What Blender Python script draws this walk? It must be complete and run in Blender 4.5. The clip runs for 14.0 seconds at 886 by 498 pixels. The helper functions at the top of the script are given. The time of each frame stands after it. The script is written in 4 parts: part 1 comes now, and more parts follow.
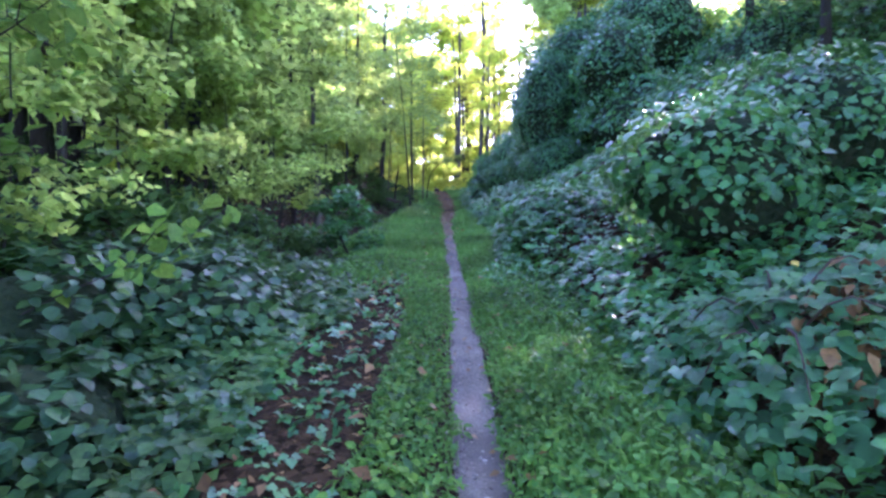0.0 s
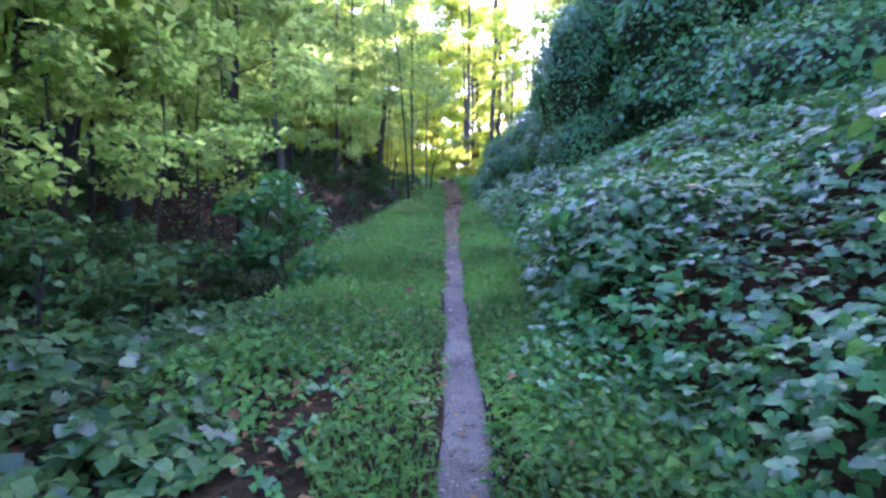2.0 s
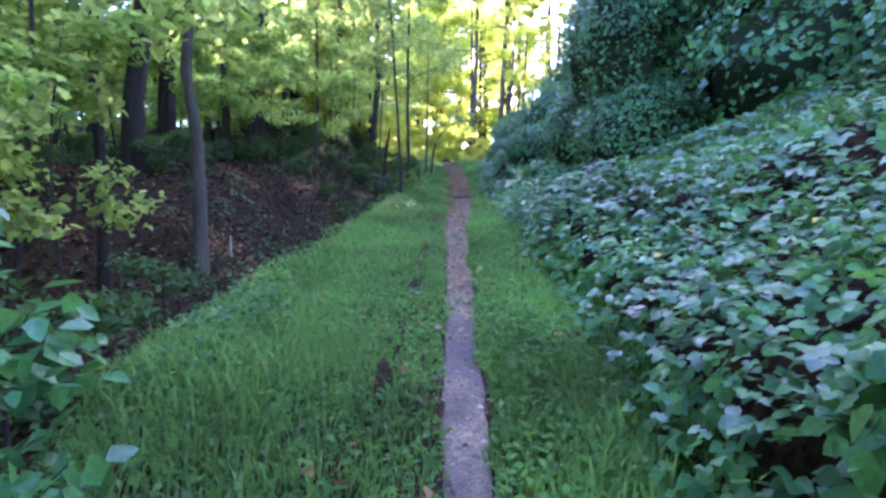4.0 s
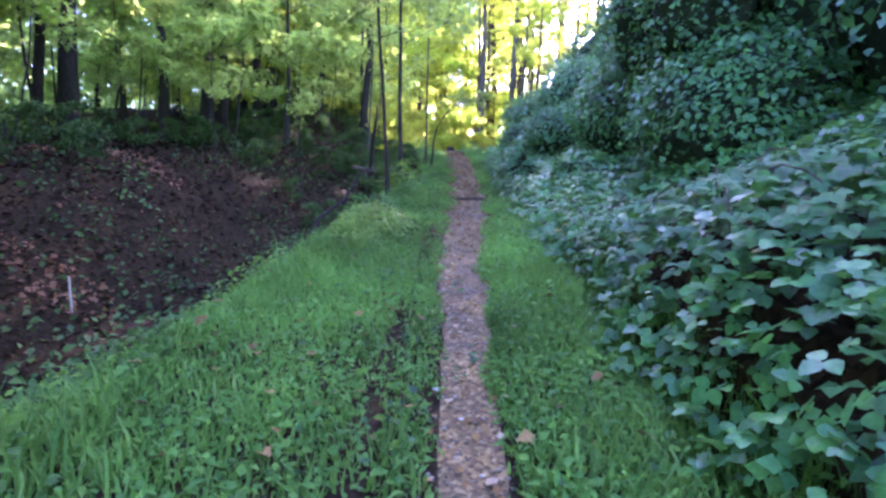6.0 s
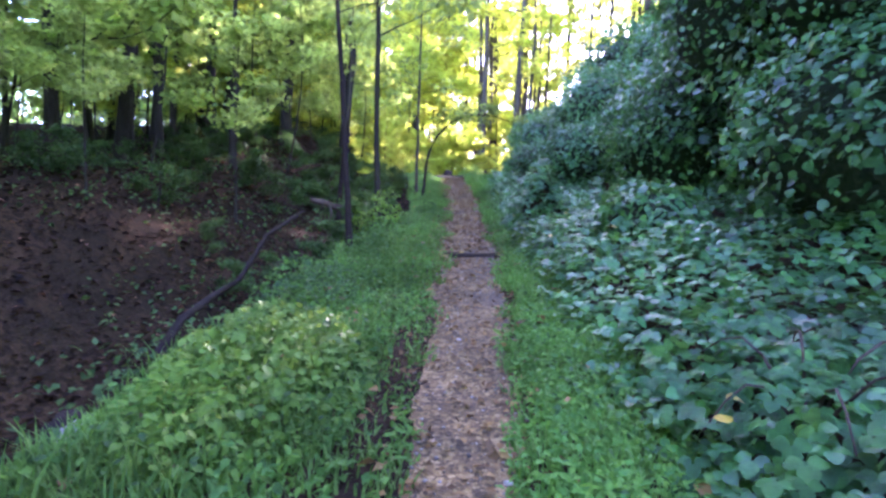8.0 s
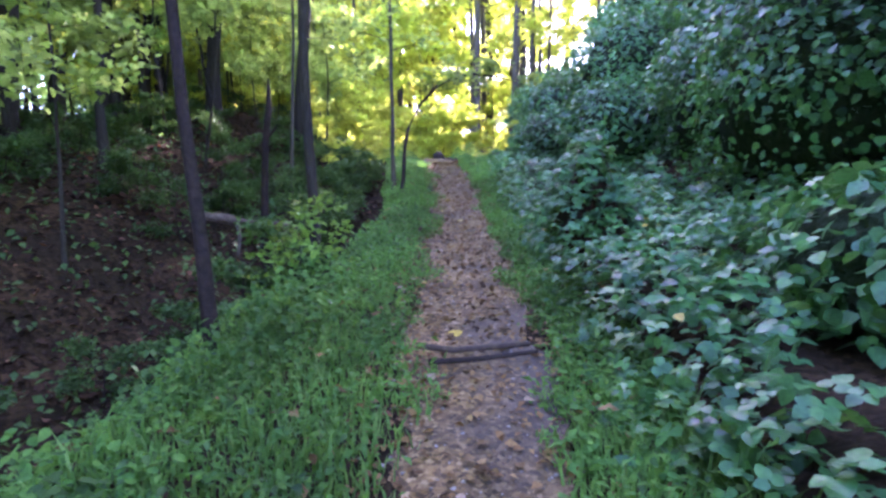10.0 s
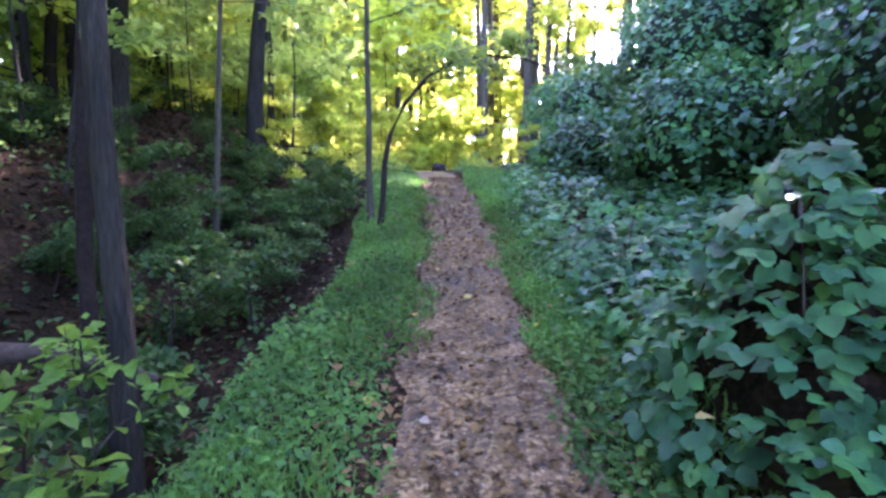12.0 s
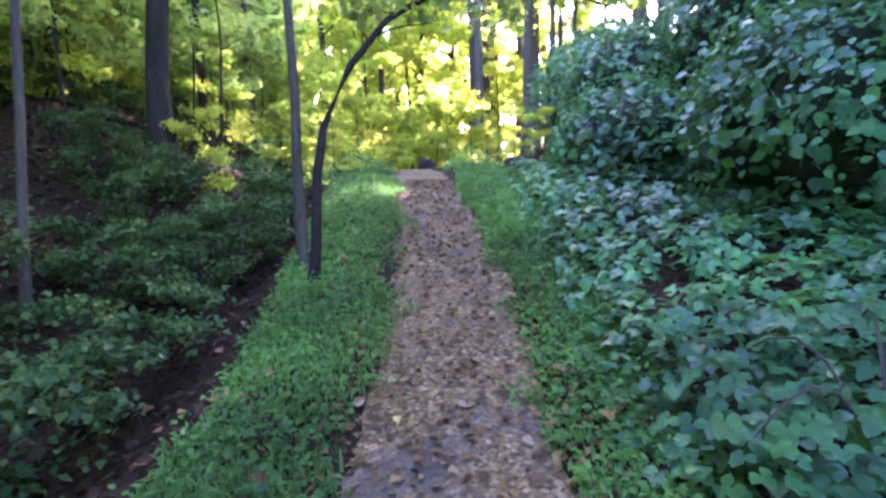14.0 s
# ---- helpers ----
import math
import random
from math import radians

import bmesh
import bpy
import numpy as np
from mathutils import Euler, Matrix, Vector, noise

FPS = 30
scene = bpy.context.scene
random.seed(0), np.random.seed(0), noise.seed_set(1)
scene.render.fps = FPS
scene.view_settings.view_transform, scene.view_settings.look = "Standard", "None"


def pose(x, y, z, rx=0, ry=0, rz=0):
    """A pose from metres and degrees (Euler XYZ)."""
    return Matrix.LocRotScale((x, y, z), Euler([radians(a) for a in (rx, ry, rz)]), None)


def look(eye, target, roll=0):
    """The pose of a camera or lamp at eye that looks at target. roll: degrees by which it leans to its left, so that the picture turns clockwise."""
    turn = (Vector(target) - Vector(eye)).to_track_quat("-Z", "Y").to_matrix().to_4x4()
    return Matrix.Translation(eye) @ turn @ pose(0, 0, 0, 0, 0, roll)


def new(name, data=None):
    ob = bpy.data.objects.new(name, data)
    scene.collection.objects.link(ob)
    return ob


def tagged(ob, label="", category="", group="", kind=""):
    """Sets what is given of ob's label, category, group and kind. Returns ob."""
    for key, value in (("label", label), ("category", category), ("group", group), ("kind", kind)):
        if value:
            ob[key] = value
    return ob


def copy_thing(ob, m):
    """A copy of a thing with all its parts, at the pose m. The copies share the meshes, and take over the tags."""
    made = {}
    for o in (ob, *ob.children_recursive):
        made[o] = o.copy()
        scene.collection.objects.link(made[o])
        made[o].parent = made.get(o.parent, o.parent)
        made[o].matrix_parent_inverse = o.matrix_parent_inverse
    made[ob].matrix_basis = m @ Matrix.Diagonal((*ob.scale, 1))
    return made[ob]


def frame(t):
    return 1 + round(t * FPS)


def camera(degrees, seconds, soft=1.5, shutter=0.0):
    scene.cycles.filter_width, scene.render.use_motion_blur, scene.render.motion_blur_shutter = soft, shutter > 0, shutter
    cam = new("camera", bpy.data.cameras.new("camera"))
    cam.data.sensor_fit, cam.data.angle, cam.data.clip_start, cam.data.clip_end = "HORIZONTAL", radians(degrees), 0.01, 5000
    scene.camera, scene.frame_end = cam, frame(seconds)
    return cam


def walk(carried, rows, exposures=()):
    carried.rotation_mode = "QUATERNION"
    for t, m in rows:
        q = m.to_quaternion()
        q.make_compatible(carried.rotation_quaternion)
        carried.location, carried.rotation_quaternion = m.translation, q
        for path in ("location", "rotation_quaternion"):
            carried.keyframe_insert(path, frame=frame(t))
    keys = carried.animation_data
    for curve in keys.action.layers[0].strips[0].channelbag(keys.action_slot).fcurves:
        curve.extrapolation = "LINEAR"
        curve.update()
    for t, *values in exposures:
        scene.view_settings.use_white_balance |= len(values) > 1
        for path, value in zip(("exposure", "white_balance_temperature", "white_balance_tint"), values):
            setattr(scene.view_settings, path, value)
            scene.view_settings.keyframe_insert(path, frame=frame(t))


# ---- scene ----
cam = camera(80.0, 14.0, soft=2.8)

# The trail climbs; places are given as x across, y along the trail and h above its plane.
CLIMB = radians(8.5)
UP = Matrix.Rotation(CLIMB, 4, "X")
PATH = [
    (0.0, -0.001, -0.000, 1.378, 0.44, -7.52, -0.19),
    (0.5, 0.087, 0.945, 1.354, 0.50, -6.60, -0.33),
    (1.0, 0.092, 1.907, 1.367, 0.80, -6.38, -0.43),
    (1.5, 0.092, 2.899, 1.386, 1.41, -7.89, -0.26),
    (2.0, 0.102, 3.908, 1.324, 1.39, -8.81, -0.09),
    (2.5, 0.042, 4.908, 1.361, 1.19, -9.07, 0.10),
    (3.0, -0.013, 5.932, 1.326, 1.44, -9.32, 0.41),
    (3.2, 0.023, 6.422, 1.358, 1.40, -9.66, 0.40),
    (5.3, 0.013, 10.670, 1.376, 2.15, -12.53, 1.39),
    (5.5, 0.008, 11.084, 1.319, 2.06, -12.41, 1.32),
    (6.0, -0.017, 12.125, 1.349, 2.07, -12.35, 1.11),
    (6.5, -0.043, 13.126, 1.312, 1.98, -12.34, 1.02),
    (7.0, -0.026, 14.111, 1.369, 1.99, -12.01, 1.14),
    (7.5, 0.017, 15.102, 1.332, 1.97, -11.05, 1.36),
    (8.0, -0.029, 16.023, 1.361, 2.05, -10.09, 1.39),
    (8.2, 0.003, 16.387, 1.358, 2.34, -9.38, 1.03),
    (10.3, -0.013, 20.811, 1.306, 1.78, -12.50, -1.35),
    (10.5, -0.017, 21.246, 1.299, 1.86, -12.61, -0.91),
    (11.0, 0.034, 22.126, 1.251, 1.40, -13.00, -0.93),
    (11.5, -0.009, 22.982, 1.302, 1.39, -12.84, -0.79),
    (12.0, -0.023, 23.785, 1.365, 2.22, -11.59, -1.07),
    (12.5, 0.005, 24.604, 1.346, 2.14, -11.89, -1.57),
    (13.0, 0.034, 25.403, 1.423, 2.59, -12.71, -2.84),
    (13.5, -0.008, 26.176, 1.352, 1.96, -12.22, -2.30),
    (14.0, 0.042, 26.966, 1.374, 1.97, -12.69, -2.62),
]
walk(cam, [(t, UP @ pose(x, y, h, 90 + p, 0, a) @ pose(0, 0, 0, 0, 0, r)) for t, x, y, h, a, p, r in PATH],
     exposures=[(0.0, 4.03, 4950, 56), (3.0, 4.36, 5000, 57), (6.5, 4.63, 5150, 61), (10.5, 4.7, 5350, 60), (14.0, 4.85, 5200, 60)])

# ---- light ----
SUN_TURN, SUN_RISE = 28.5, 30.0
world = bpy.data.worlds.new("world")
scene.world = world
world.use_nodes = True
wn = world.node_tree
sky = wn.nodes.new("ShaderNodeTexSky")
sky.sky_type, sky.sun_disc = "NISHITA", False
sky.sun_elevation, sky.sun_rotation = radians(SUN_RISE), radians(SUN_TURN)
sky.air_density, sky.dust_density = 1.0, 1.5
wn.links.new(sky.outputs[0], wn.nodes["Background"].inputs[0])
wn.nodes["Background"].inputs[1].default_value = 0.105
sun = new("sun", bpy.data.lights.new("sun", "SUN"))
sun.data.energy, sun.data.angle, sun.data.color = 3.8, radians(0.6), (1.0, 0.88, 0.68)
sd = Vector((math.sin(radians(SUN_TURN)) * math.cos(radians(SUN_RISE)), math.cos(radians(SUN_TURN)) * math.cos(radians(SUN_RISE)), math.sin(radians(SUN_RISE))))
sun.matrix_world = look(sd * 100, (0, 0, 0))

# ---- materials ----


def material(name):
    m = bpy.data.materials.new(name)
    m.use_nodes = True
    n = m.node_tree.nodes
    n.clear()
    return m, n, m.node_tree.links


def ramp(n, stops):
    r = n.new("ShaderNodeValToRGB")
    while len(r.color_ramp.elements) < len(stops):
        r.color_ramp.elements.new(0.5)
    for e, (p, c) in zip(r.color_ramp.elements, stops):
        e.position, e.color = p, (*c, 1)
    return r


def leaf_mat(name, cols, through_col, gloss=0.4, see=0.4, objects=False, spec=0.5, folds=0.25):
    """A leaf: tints that differ from leaf to leaf, a waxy face and light that shines through."""
    m, n, l = material(name)
    if objects:
        rnd = n.new("ShaderNodeObjectInfo").outputs["Random"]
    else:
        rnd = n.new("ShaderNodeNewGeometry").outputs["Random Per Island"]
    r = ramp(n, [(i / (len(cols) - 1), c) for i, c in enumerate(cols)])
    l.new(rnd, r.inputs[0])
    tc = n.new("ShaderNodeTexCoord")
    nz = n.new("ShaderNodeTexNoise")
    nz.inputs["Scale"].default_value = 0.7
    nz.inputs["Detail"].default_value = 3
    l.new(tc.outputs["Object"], nz.inputs["Vector"])
    fine = n.new("ShaderNodeTexNoise")
    fine.inputs["Scale"].default_value = 45
    fine.inputs["Detail"].default_value = 3
    l.new(tc.outputs["Object"], fine.inputs["Vector"])
    big = n.new("ShaderNodeMapRange")
    big.inputs[1].default_value, big.inputs[2].default_value = 0.3, 0.7
    big.inputs[3].default_value, big.inputs[4].default_value = 0.58, 1.42
    l.new(nz.outputs[0], big.inputs[0])
    small = n.new("ShaderNodeMapRange")
    small.inputs[1].default_value, small.inputs[2].default_value = 0.3, 0.7
    small.inputs[3].default_value, small.inputs[4].default_value = 0.8, 1.2
    l.new(fine.outputs[0], small.inputs[0])
    mul = n.new("ShaderNodeMath")
    mul.operation = "MULTIPLY"
    l.new(big.outputs[0], mul.inputs[0])
    l.new(small.outputs[0], mul.inputs[1])
    mix = n.new("ShaderNodeVectorMath")
    mix.operation = "SCALE"
    l.new(r.outputs[0], mix.inputs[0])
    l.new(mul.outputs[0], mix.inputs["Scale"])
    p = n.new("ShaderNodeBsdfPrincipled")
    p.inputs["Roughness"].default_value = gloss
    p.inputs["Specular IOR Level"].default_value = spec
    l.new(mix.outputs[0], p.inputs["Base Color"])
    bump = n.new("ShaderNodeBump")
    bump.inputs["Strength"].default_value = folds
    bump.inputs["Distance"].default_value = 0.01
    l.new(fine.outputs[0], bump.inputs["Height"])
    l.new(bump.outputs[0], p.inputs["Normal"])
    tr = n.new("ShaderNodeBsdfTranslucent")
    tmix = n.new("ShaderNodeVectorMath")
    tmix.operation = "SCALE"
    tmix.inputs[0].default_value = through_col
    l.new(mul.outputs[0], tmix.inputs["Scale"])
    l.new(tmix.outputs[0], tr.inputs["Color"])
    ms = n.new("ShaderNodeMixShader")
    ms.inputs[0].default_value = see
    l.new(p.outputs[0], ms.inputs[1])
    l.new(tr.outputs[0], ms.inputs[2])
    out = n.new("ShaderNodeOutputMaterial")
    l.new(ms.outputs[0], out.inputs[0])
    return m


def rough_mat(name, stops, scale=3.0, fine=40.0, bump=0.5, dist=0.03, rough=0.9, stretch=(1, 1, 1), island=False):
    """A matt surface of mixed tints: broad patches, fine grain and relief."""
    m, n, l = material(name)
    tc = n.new("ShaderNodeTexCoord")
    mp = n.new("ShaderNodeMapping")
    mp.inputs["Scale"].default_value = stretch
    l.new(tc.outputs["Object"], mp.inputs[0])
    a = n.new("ShaderNodeTexNoise")
    a.inputs["Scale"].default_value, a.inputs["Detail"].default_value = scale, 6
    b = n.new("ShaderNodeTexNoise")
    b.inputs["Scale"].default_value, b.inputs["Detail"].default_value = fine, 5
    l.new(mp.outputs[0], a.inputs["Vector"])
    l.new(mp.outputs[0], b.inputs["Vector"])
    s = n.new("ShaderNodeMath")
    s.operation = "MULTIPLY_ADD"
    l.new(b.outputs[0], s.inputs[0])
    s.inputs[1].default_value = 0.55
    half = n.new("ShaderNodeMath")
    half.operation = "MULTIPLY"
    half.inputs[1].default_value = 0.5
    l.new(a.outputs[0], half.inputs[0])
    l.new(half.outputs[0], s.inputs[2])
    src = s.outputs[0]
    if island:
        g = n.new("ShaderNodeNewGeometry")
        mx = n.new("ShaderNodeMath")
        mx.operation = "MULTIPLY_ADD"
        l.new(g.outputs["Random Per Island"], mx.inputs[0])
        mx.inputs[1].default_value = 0.6
        sub = n.new("ShaderNodeMath")
        sub.operation = "SUBTRACT"
        l.new(src, sub.inputs[0])
        sub.inputs[1].default_value = 0.3
        l.new(sub.outputs[0], mx.inputs[2])
        src = mx.outputs[0]
    r = ramp(n, stops)
    l.new(src, r.inputs[0])
    p = n.new("ShaderNodeBsdfPrincipled")
    p.inputs["Roughness"].default_value = rough
    p.inputs["Specular IOR Level"].default_value = 0.12
    l.new(r.outputs[0], p.inputs["Base Color"])
    bm_ = n.new("ShaderNodeBump")
    bm_.inputs["Strength"].default_value, bm_.inputs["Distance"].default_value = bump, dist
    l.new(b.outputs[0], bm_.inputs["Height"])
    l.new(bm_.outputs[0], p.inputs["Normal"])
    out = n.new("ShaderNodeOutputMaterial")
    l.new(p.outputs[0], out.inputs[0])
    return m


M_KUDZU = leaf_mat("kudzu_leaf", [(0.021, 0.086, 0.028), (0.036, 0.135, 0.041), (0.044, 0.167, 0.049), (0.072, 0.227, 0.044), (0.038, 0.13, 0.048)], (0.16, 0.36, 0.06), gloss=0.38, see=0.25, spec=0.36)
M_GRASS = leaf_mat("grass_blade", [(0.048, 0.13, 0.029), (0.074, 0.18, 0.036), (0.111, 0.235, 0.043), (0.163, 0.26, 0.072)], (0.2, 0.42, 0.07), gloss=0.6, see=0.35, spec=0.15)
M_WEED = leaf_mat("weed_leaf", [(0.044, 0.13, 0.03), (0.074, 0.19, 0.04), (0.118, 0.24, 0.04)], (0.2, 0.42, 0.06), gloss=0.6, see=0.35, spec=0.15)
M_TREE = leaf_mat("tree_leaf", [(0.055, 0.12, 0.035), (0.085, 0.17, 0.045), (0.12, 0.21, 0.05), (0.18, 0.26, 0.05)], (0.42, 0.54, 0.1), gloss=0.5, see=0.55, spec=0.3)
# Lighter, more translucent copy of the tree leaf; sunlight put into the colour.
M_LIT_WOOD = leaf_mat("lit_woodland_leaf", [(0.065, 0.14, 0.036), (0.1, 0.19, 0.046), (0.14, 0.23, 0.05), (0.2, 0.28, 0.05)], (0.54, 0.7, 0.14), gloss=0.5, see=0.6, spec=0.25)
M_GOLD = leaf_mat("golden_leaf", [(0.13, 0.22, 0.03), (0.2, 0.28, 0.035), (0.3, 0.33, 0.045)], (0.76, 0.84, 0.1), gloss=0.5, see=0.62, spec=0.2)
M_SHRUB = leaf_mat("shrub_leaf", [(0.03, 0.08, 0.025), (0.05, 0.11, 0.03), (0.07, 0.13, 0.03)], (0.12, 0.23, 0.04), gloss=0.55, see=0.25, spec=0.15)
M_LIME = leaf_mat("lime_leaf", [(0.077, 0.18, 0.026), (0.122, 0.252, 0.032), (0.1, 0.216, 0.026)], (0.26, 0.42, 0.06), gloss=0.55, see=0.35, spec=0.2)
M_DRY = leaf_mat("dry_leaf", [(0.05, 0.028, 0.01), (0.14, 0.075, 0.024), (0.21, 0.118, 0.038), (0.27, 0.165, 0.06), (0.08, 0.044, 0.015)], (0.3, 0.16, 0.06), gloss=0.7, see=0.12, spec=0.2)
M_RUST = leaf_mat("rust_leaf", [(0.12, 0.06, 0.03), (0.2, 0.098, 0.05), (0.27, 0.145, 0.08)], (0.4, 0.16, 0.06), gloss=0.7, see=0.15, spec=0.2)
# Fallen leaves coloured near black to stand for the shaded ditch floor.
M_SHADED_LITTER = leaf_mat("shaded_litter_leaf", [(0.012, 0.008, 0.006), (0.03, 0.018, 0.01), (0.055, 0.03, 0.017), (0.02, 0.012, 0.008)], (0.05, 0.03, 0.015), gloss=0.75, see=0.08, spec=0.1)
M_YELLOW = leaf_mat("yellow_leaf", [(0.5, 0.36, 0.05), (0.62, 0.45, 0.06), (0.55, 0.42, 0.12)], (0.6, 0.4, 0.05), gloss=0.6, see=0.15, objects=True, spec=0.2)
M_TAN = leaf_mat("tan_leaf", [(0.36, 0.24, 0.14), (0.46, 0.34, 0.22), (0.3, 0.18, 0.1)], (0.3, 0.2, 0.1), gloss=0.7, see=0.1, objects=True, spec=0.2)
M_BARK = rough_mat("bark", [(0.25, (0.018, 0.015, 0.012)), (0.55, (0.045, 0.041, 0.03)), (0.8, (0.095, 0.087, 0.064))], scale=2, fine=14, bump=0.9, dist=0.03, stretch=(4, 4, 0.7))
M_PALE = rough_mat("pale_bark", [(0.25, (0.045, 0.037, 0.026)), (0.55, (0.09, 0.081, 0.057)), (0.8, (0.165, 0.15, 0.108))], scale=2, fine=14, bump=0.8, dist=0.02, stretch=(4, 4, 0.7))
M_DARKWOOD = rough_mat("dark_wood", [(0.25, (0.012, 0.01, 0.009)), (0.6, (0.04, 0.03, 0.024)), (0.85, (0.08, 0.06, 0.045))], scale=3, fine=20, bump=0.9, dist=0.02)
M_LOG = rough_mat("log_bark", [(0.25, (0.03, 0.023, 0.018)), (0.55, (0.08, 0.06, 0.043)), (0.8, (0.16, 0.125, 0.095))], scale=3, fine=22, bump=0.9, dist=0.02)
M_STONE = rough_mat("stone", [(0.3, (0.22, 0.19, 0.17)), (0.55, (0.4, 0.36, 0.33)), (0.8, (0.55, 0.5, 0.46))], scale=4, fine=30, bump=0.6, dist=0.02)
M_GRIT = rough_mat("grit", [(0.2, (0.07, 0.058, 0.048)), (0.5, (0.17, 0.145, 0.12)), (0.8, (0.34, 0.3, 0.26))], scale=8, fine=60, island=True)
M_STAKE = rough_mat("weathered_stick", [(0.3, (0.4, 0.36, 0.28)), (0.7, (0.66, 0.6, 0.5))], scale=6, fine=60)
# Fill inside the leaf mounds: the shade behind leaves is put into its colour.
M_CORE = rough_mat("dark_core", [(0.3, (0.015, 0.026, 0.012)), (0.55, (0.03, 0.05, 0.02)), (0.8, (0.06, 0.06, 0.03))], scale=3, fine=18, bump=1.0, dist=0.06)


# ---- shape of the land ----
def smooth(a, b, v):
    t = np.clip((v - a) / (b - a), 0, 1)
    return t * t * (3 - 2 * t)


RNG = np.random.default_rng(7)
_WAVES = [(RNG.uniform(0, 6.28), RNG.uniform(0, 6.28), RNG.uniform(0, 6.28)) for _ in range(14)]


def wobble(x, y, scale=1.0):
    """A smooth uneven field between about -1 and 1."""
    v = 0.0
    for i, (a, b, c) in enumerate(_WAVES):
        k = scale * (0.6 + 0.35 * i)
        v = v + np.sin(k * (x * math.cos(a) + y * math.sin(a)) + b) * (1.0 / (1 + 0.35 * i))
    return v / 4.2


def trail_mid(y):
    y = np.asarray(y, float)
    return np.interp(y, [-5, 0, 3, 7, 9, 14, 18, 23, 26, 29, 32, 35, 39, 44], [0.22, 0.2, 0.16, 0.15, 0.1, 0.06, 0.0, 0.1, 0.06, 0.0, -0.1, -0.4, -0.9, -2.2])


def trail_half(y):
    return np.interp(y, [-5, 0, 8, 12, 15, 18, 23, 26, 34, 44], [0.17, 0.165, 0.15, 0.165, 0.22, 0.31, 0.5, 0.57, 0.56, 0.6])


def along(y):
    """How the trail itself rises over the plane, and levels out past its crest."""
    return 0.5 * smooth(28, 36, y) - np.tan(CLIMB) * np.maximum(y - 40, 0)


def kudzu_edge(y):
    return np.interp(y, [-4, 0, 3, 6.5, 7.6, 10.5, 12, 15, 17, 20, 27, 34, 45], [1.3, 1.25, 1.15, 1.05, 0.72, 0.85, 1.0, 0.9, 1.0, 0.72, 0.72, 0.7, 0.8])


MOUNDS = [(2.9, 5.5, 0.3, 0.9, 1.05), (1.5, 8.6, 0.3, 0.8, 1.0), (2.2, 10.2, 0.35, 1.0, 1.2), (1.9, 15.4, 0.42, 0.9, 1.6), (1.4, 26.0, 0.95, 0.42, 0.5),
          (2.2, 2.6, 0.35, 0.7, 0.8), (3.6, 13.0, 0.5, 1.2, 1.3), (4.5, 8.0, 0.6, 1.4, 1.5), (3.2, 17.6, 0.35, 1.0, 1.0), (2.0, 21.5, 0.2, 0.9, 1.2)]


def kudzu_top(x, y):
    s = np.maximum(x - kudzu_edge(y), 0)
    steep = np.interp(y, [-4, 5, 9, 12, 17, 19, 34, 40], [0.34, 0.34, 0.32, 0.34, 0.34, 0.12, 0.12, 0.25])
    rise = np.interp(y, [-4, 6.5, 8, 11, 15, 17.5, 30, 40], [0.24, 0.26, 0.55, 0.5, 0.55, 0.32, 0.32, 0.3])
    h = rise * smooth(-0.12, 0.4, x - kudzu_edge(y)) + steep * s
    h = h + 0.34 * np.maximum(x - 3.0, 0) * np.interp(y, [-4, 14, 19, 40], [0.15, 0.25, 1.0, 1.0])
    for mx, my, mh, rx, ry in MOUNDS:
        h = h + mh * np.exp(-((x - mx) / rx) ** 2 - ((y - my) / ry) ** 2) * smooth(-0.1, 0.3, x - kudzu_edge(y))
    return h + (0.17 * wobble(x, y, 1.6) + 0.09 * wobble(y + 3, x, 3.6)) * smooth(0, 0.7, s) + 0.35 * wobble(x, y, 0.4) * smooth(2, 5, s) + along(y)


def ditch_edge(y):
    return np.interp(y, [-4, 0, 6, 9, 12, 18, 22, 26, 30, 34, 40], [-3.0, -2.6, -2.2, -1.6, -2.2, -1.9, -1.75, -1.15, -1.2, -1.6, -2.6])


def land(x, y):
    """The height of the bare ground over the trail's plane."""
    x, y = np.asarray(x, float), np.asarray(y, float)
    mid, half = trail_mid(y), trail_half(y)
    d = np.abs(x - mid)
    h = -0.05 * (1 - smooth(half * 0.7, half + 0.14, d))
    h = h + 0.02 * wobble(x, y, 3.0) * smooth(half, half + 0.3, d)
    left = ditch_edge(y) - x
    deep = np.interp(y, [-4, 5, 9, 14, 20, 26, 31, 35, 40], [0.1, 0.2, 0.5, 0.75, 0.75, 0.75, 0.55, 0.2, 0.1])
    bank = 1.75 * smooth(1.2, 4.6, left) + 0.015 * np.clip(left - 5, 0, 60)
    h = h - deep * smooth(-0.3, 1.1, left) + bank + 0.16 * wobble(x, y, 0.9) * smooth(0, 2, left)
    right = x - kudzu_edge(y)
    h = h + np.where(right > 0, np.maximum(kudzu_top(x, y) - along(y) - 0.3, 0.0) * smooth(0.1, 0.6, right), 0)
    near = 1 - smooth(35, 70, np.abs(x))
    return h * near + 2.5 * (1 - near) + along(y)


def W(x, y, h):
    """World places from x, y along the trail and h over its plane."""
    x, y, h = np.broadcast_arrays(np.asarray(x, float), np.asarray(y, float), np.asarray(h, float))
    c, s = math.cos(CLIMB), math.sin(CLIMB)
    return np.stack([x, y * c - h * s, y * s + h * c], -1)


def at(x, y, h):
    return Vector(W(x, y, h).tolist())


